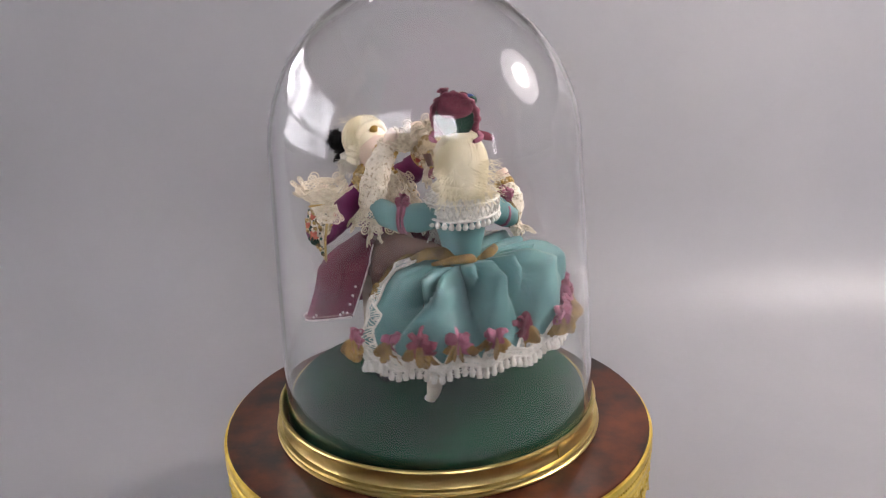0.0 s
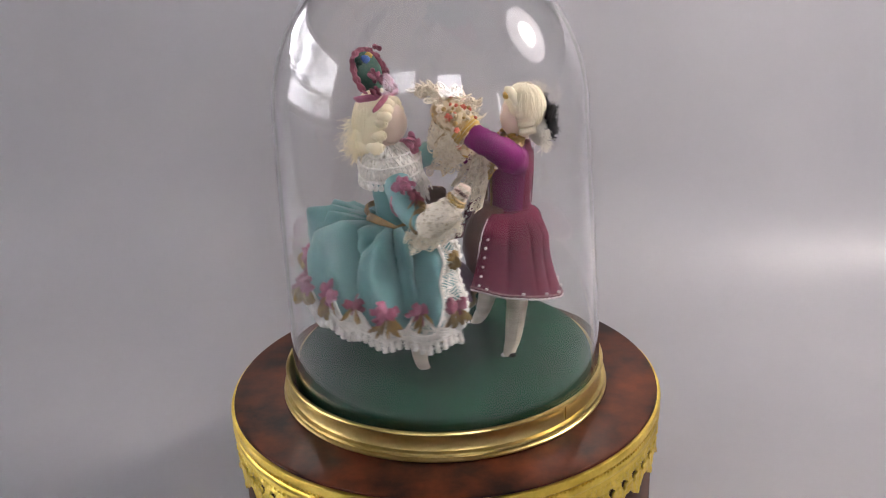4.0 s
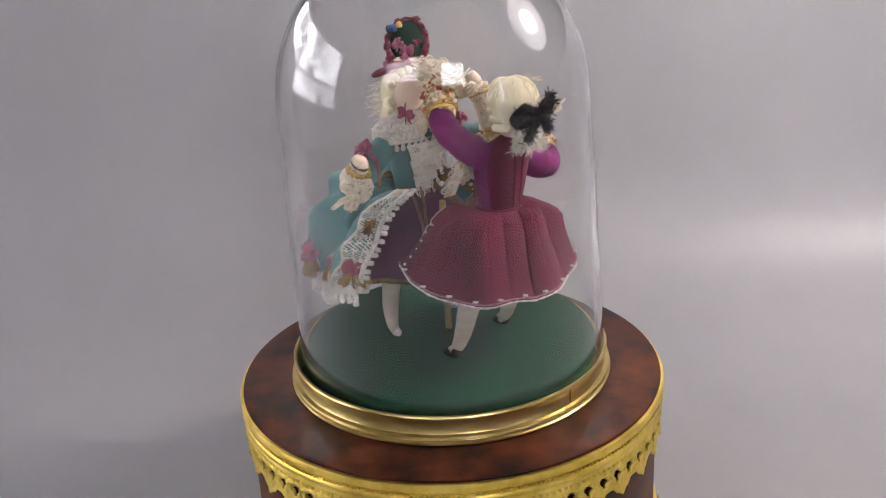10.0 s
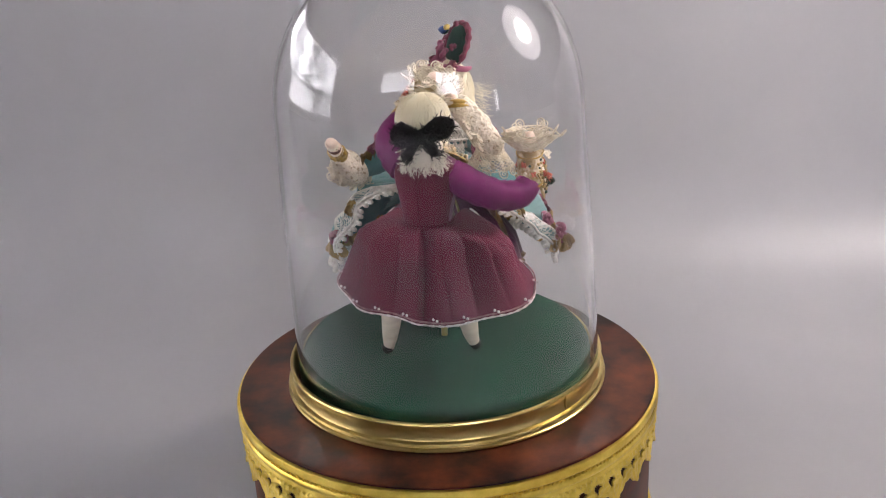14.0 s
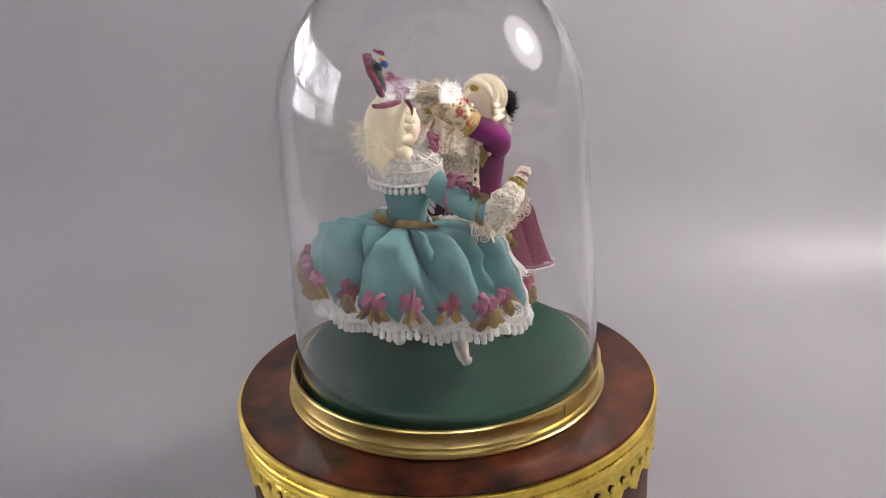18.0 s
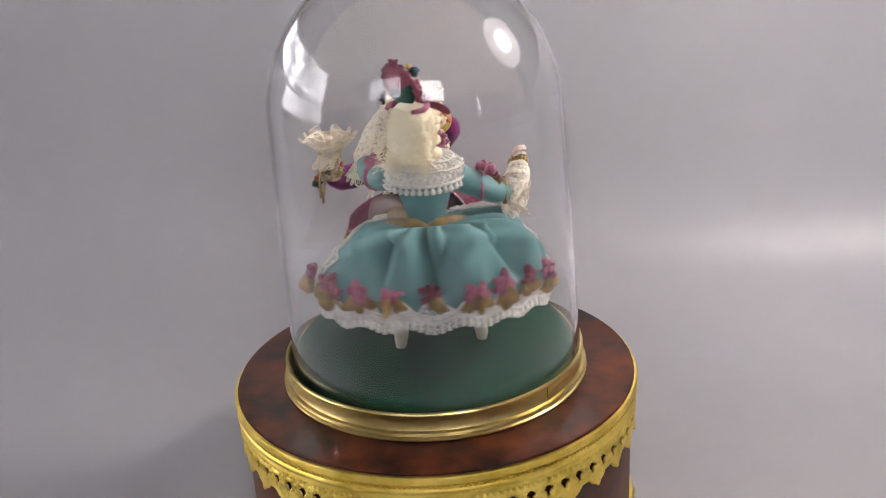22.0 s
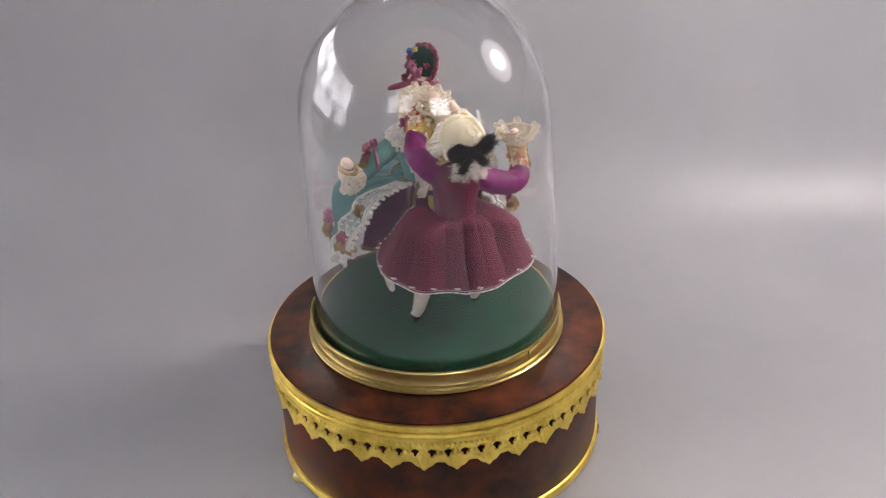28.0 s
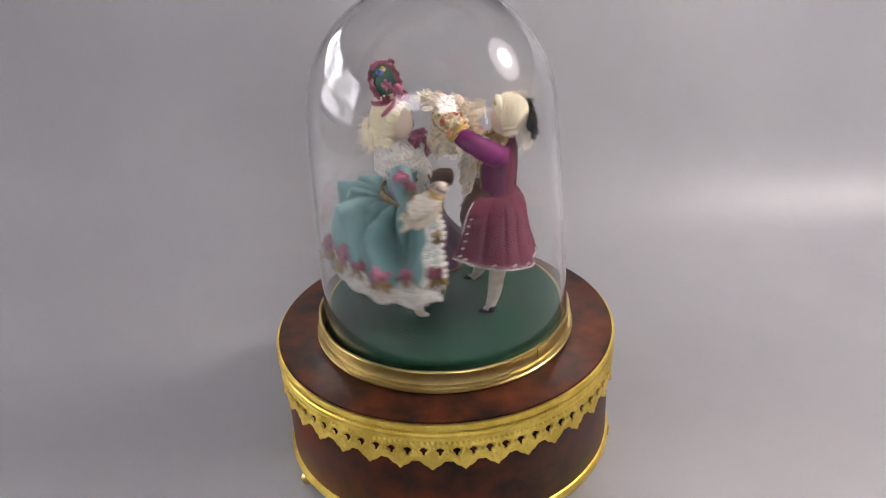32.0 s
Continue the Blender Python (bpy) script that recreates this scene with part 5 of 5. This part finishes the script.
    for z in (71.0, 79.2):
        d.ring((-31.4, 16.4 - (z - 71) * 0.3, z), (1, 0, 0), (0, 1, -0.3), 3.95, 0.35, STRAW, 20)
    for k in range(30):
        a, t = d.rnd.uniform(0, 6.283), d.rnd.uniform(0.1, 0.9)
        d.ball((-31.4 + 3.8 * math.cos(a), 16.6 - 3 * t + 3.8 * math.sin(a), 70.5 + 9 * t), d.rnd.uniform(0.35, 0.7), (GILT, CREAM, GREEN)[k % 3], 0.5, 1.2, 6)
    for a, z in ((70, 76.5), (110, 73.5), (200, 76), (330, 75)):
        d.rose((-31.4 + 3.7 * math.cos(radians(a)), 15 + 3.7 * math.sin(radians(a)), z), (math.cos(radians(a)), math.sin(radians(a)), 0), 1.3, CORAL)
    # brocade flap that hangs from the cuff
    flap = [[Vector((-34.2, 19.4, 74)), Vector((-35.2, 13, 76)), Vector((-34.6, 6.8, 75.6))], [Vector((-35.0, 18.0, 71.4)), Vector((-36.0, 12.5, 70.5)), Vector((-35.4, 7.2, 70))], [Vector((-34.6, 13.5, 67.5)), Vector((-35.4, 10.4, 66)), Vector((-35.0, 8.2, 63))]]
    d.cloth(flap, CREAM, 0.5)
    d.thread([flap[0][0], flap[1][0], flap[2][0], flap[2][2], flap[1][2], flap[0][2]], 0.45, GILT)
    for k in range(40):
        u, v = d.rnd.uniform(0.05, 1.9), d.rnd.uniform(0.1, 1.9)
        r0, r1 = flap[int(v)], flap[int(v) + 1]
        c = r0[int(u)].lerp(r0[int(u) + 1], u % 1).lerp(r1[int(u)].lerp(r1[int(u) + 1], u % 1), v % 1)
        d.ball(c + Vector((-0.35, 0, 0)), d.rnd.uniform(0.3, 0.65), (GILT, OLIVE, GREEN, GILT)[k % 4], 0.5, 1.2, 6)
    d.rose((-36.0, 11.4, 70.6), (-1, 0, 0.1), 2.0, CORAL, GREEN)
    d.rose((-35.4, 15.6, 73.0), (-1, 0, 0.1), 1.2, CORAL)
    for k in range(2):
        d.ruffle([Vector((-31.3 + 3.0 * math.cos(a), 13.4 + 3.0 * math.sin(a), 79 + 0.3 * k)) for a in [radians(6 * i) for i in range(61)]],
                 lambda t, k=k: ((0.55 + 0.3 * k) * math.cos(6.283 * t), (0.55 + 0.3 * k) * math.sin(6.283 * t), 1.0 - 0.2 * k), 7.4, LACE, 4.0, 0.9)
    d.ruffle([Vector((-31.3 + 4.0 * math.cos(a), 13.4 + 4.0 * math.sin(a), 79)) for a in [radians(170 + 10 * i) for i in range(17)]], (-0.3, -0.9, -0.4), 5.5, LACE, 3.6, 1.0)
    d.tube([(-31.3, 13.6, 79), (-31.2, 12.8, 82.5), (-31.0, 12.2, 85)], [2.6, 2.4, 1.4], SKIN, 12, 0.8)
    return d.finish("doll", "doll in burgundy coat with cream wig and black bow", "doll")


lady = tagged(lady_doll(), group="dancing couple")
gentleman = tagged(gentleman_doll(), group="dancing couple")


# ---- the dance: seconds and the turn of the couple in degrees ----
TURNS = """0.0 40 0.3 29 0.6 31 0.7 43 0.8 56 0.9 73 1.0 88 1.1 102 1.2 123 1.3 148 1.4 182 1.5 206 1.6 214 1.7 226 1.8 236 1.9 241 2.0 244 2.1 250 2.2 270 2.3 302 2.4 331 2.5 355
2.6 391 2.7 415 2.8 431 3.0 477 3.1 504 3.2 531 3.3 553 3.4 575 3.5 588 4.0 640 4.5 690 5.0 745 5.5 798 5.8 812 6.0 822 6.2 832 6.3 837 6.4 843 6.5 851 6.6 868 6.7 882 6.8 895 6.9 906 7.0 914 7.2 926
7.4 921 7.5 918 7.6 916 7.7 915 7.8 918 7.9 939 8.0 966 8.1 995 8.2 1024 8.3 1047 8.4 1062 8.5 1077 8.6 1093 8.7 1104 8.8 1112 8.9 1125 9.0 1136 9.1 1146 9.2 1160 9.3 1177 9.4 1192 9.5 1212
9.6 1233 9.7 1256 9.8 1276 9.9 1292 10.0 1303 10.2 1316 10.4 1309 10.6 1298 10.8 1292 11.0 1292 11.5 1292 12.0 1292 12.2 1293 12.4 1288 12.6 1275 12.8 1263 13.0 1256 13.4 1252 14.0 1249 14.5 1253
15.0 1262 15.5 1290 16.0 1335 16.3 1385 16.5 1436 16.6 1479 16.7 1518 16.8 1556 16.9 1594 17.0 1634 17.1 1668 17.2 1690 17.3 1706 17.4 1720 17.5 1735 17.6 1746 17.7 1753 17.8 1757 18.0 1758 18.2 1758
18.4 1755 18.6 1744 18.8 1735 19.0 1734 19.5 1734 20.0 1735 20.2 1734 20.3 1729 20.4 1719 20.5 1707 20.6 1697 20.7 1691 20.8 1680 20.9 1658 21.0 1639 21.1 1622 21.2 1606 21.3 1593 21.4 1580 21.5 1559
21.6 1530 21.7 1501 21.8 1475 21.9 1456 22.0 1442 22.1 1427 22.2 1419 22.3 1411 22.4 1405 22.5 1401 22.6 1397 22.7 1391 22.8 1387 23.0 1385 23.2 1380 23.3 1375 23.4 1367 23.5 1361 23.6 1350 23.7 1342
23.8 1333 23.9 1315 24.0 1296 24.1 1272 24.2 1254 24.3 1239 24.4 1225 24.5 1214 24.6 1207 24.7 1202 24.8 1189 24.9 1170 25.0 1148 25.1 1122 25.2 1095 25.3 1070 25.4 1041 25.5 1015 25.7 980 26.0 953
26.5 932 27.0 918 27.5 913 27.8 912 27.9 914 28.0 919 28.1 944 28.2 978 28.3 1010 28.4 1039 28.5 1062 28.6 1079 28.7 1091 28.8 1104 28.9 1114 29.0 1120 29.1 1127 29.2 1138 29.3 1151 29.4 1161 29.5 1170
29.6 1185 29.7 1204 29.8 1221 29.9 1236 30.0 1253 30.1 1269 30.2 1282 30.3 1293 30.4 1302 30.5 1306 30.6 1303 30.8 1297 31.0 1291 31.2 1271 31.4 1265 31.5 1262 31.6 1258 31.7 1263 31.8 1282 31.9 1317 32.0 1350"""

# seconds and the couple's rise and fall in millimetres
LIFTS = """0.0 -1.5 2.0 -1.0 3.0 -3.6 3.4 -3.4 6.0 -2.2 6.4 -1.8 7.0 0.8 7.6 -0.5 8.0 -2.2 8.5 -2.4 9.0 -1.8 9.5 0 10.5 1.0 12.0 0.8 13.0 1.6 14.5 1.5 16.5 -3 17.2 -1.5 18.0 -0.6 19.0 0 20.6 2.2 21.5 0 22.1 -2.8 22.6 -2.2 23 -1 24 0 25.5 -1 28.0 0.7 30.0 0.6 31.5 0 32.0 -1.8"""


def motions():
    pairs = [float(v) for v in TURNS.split()]
    rise = [float(v) for v in LIFTS.split()]
    lifts = list(zip(rise[0::2], rise[1::2]))
    rows = [(t, pose(0, 0, TOP + spread(lifts, t)[0] / 1000, 0, 0, a)) for t, a in zip(pairs[0::2], pairs[1::2])]
    walk(lady, rows)
    walk(gentleman, rows)


motions()
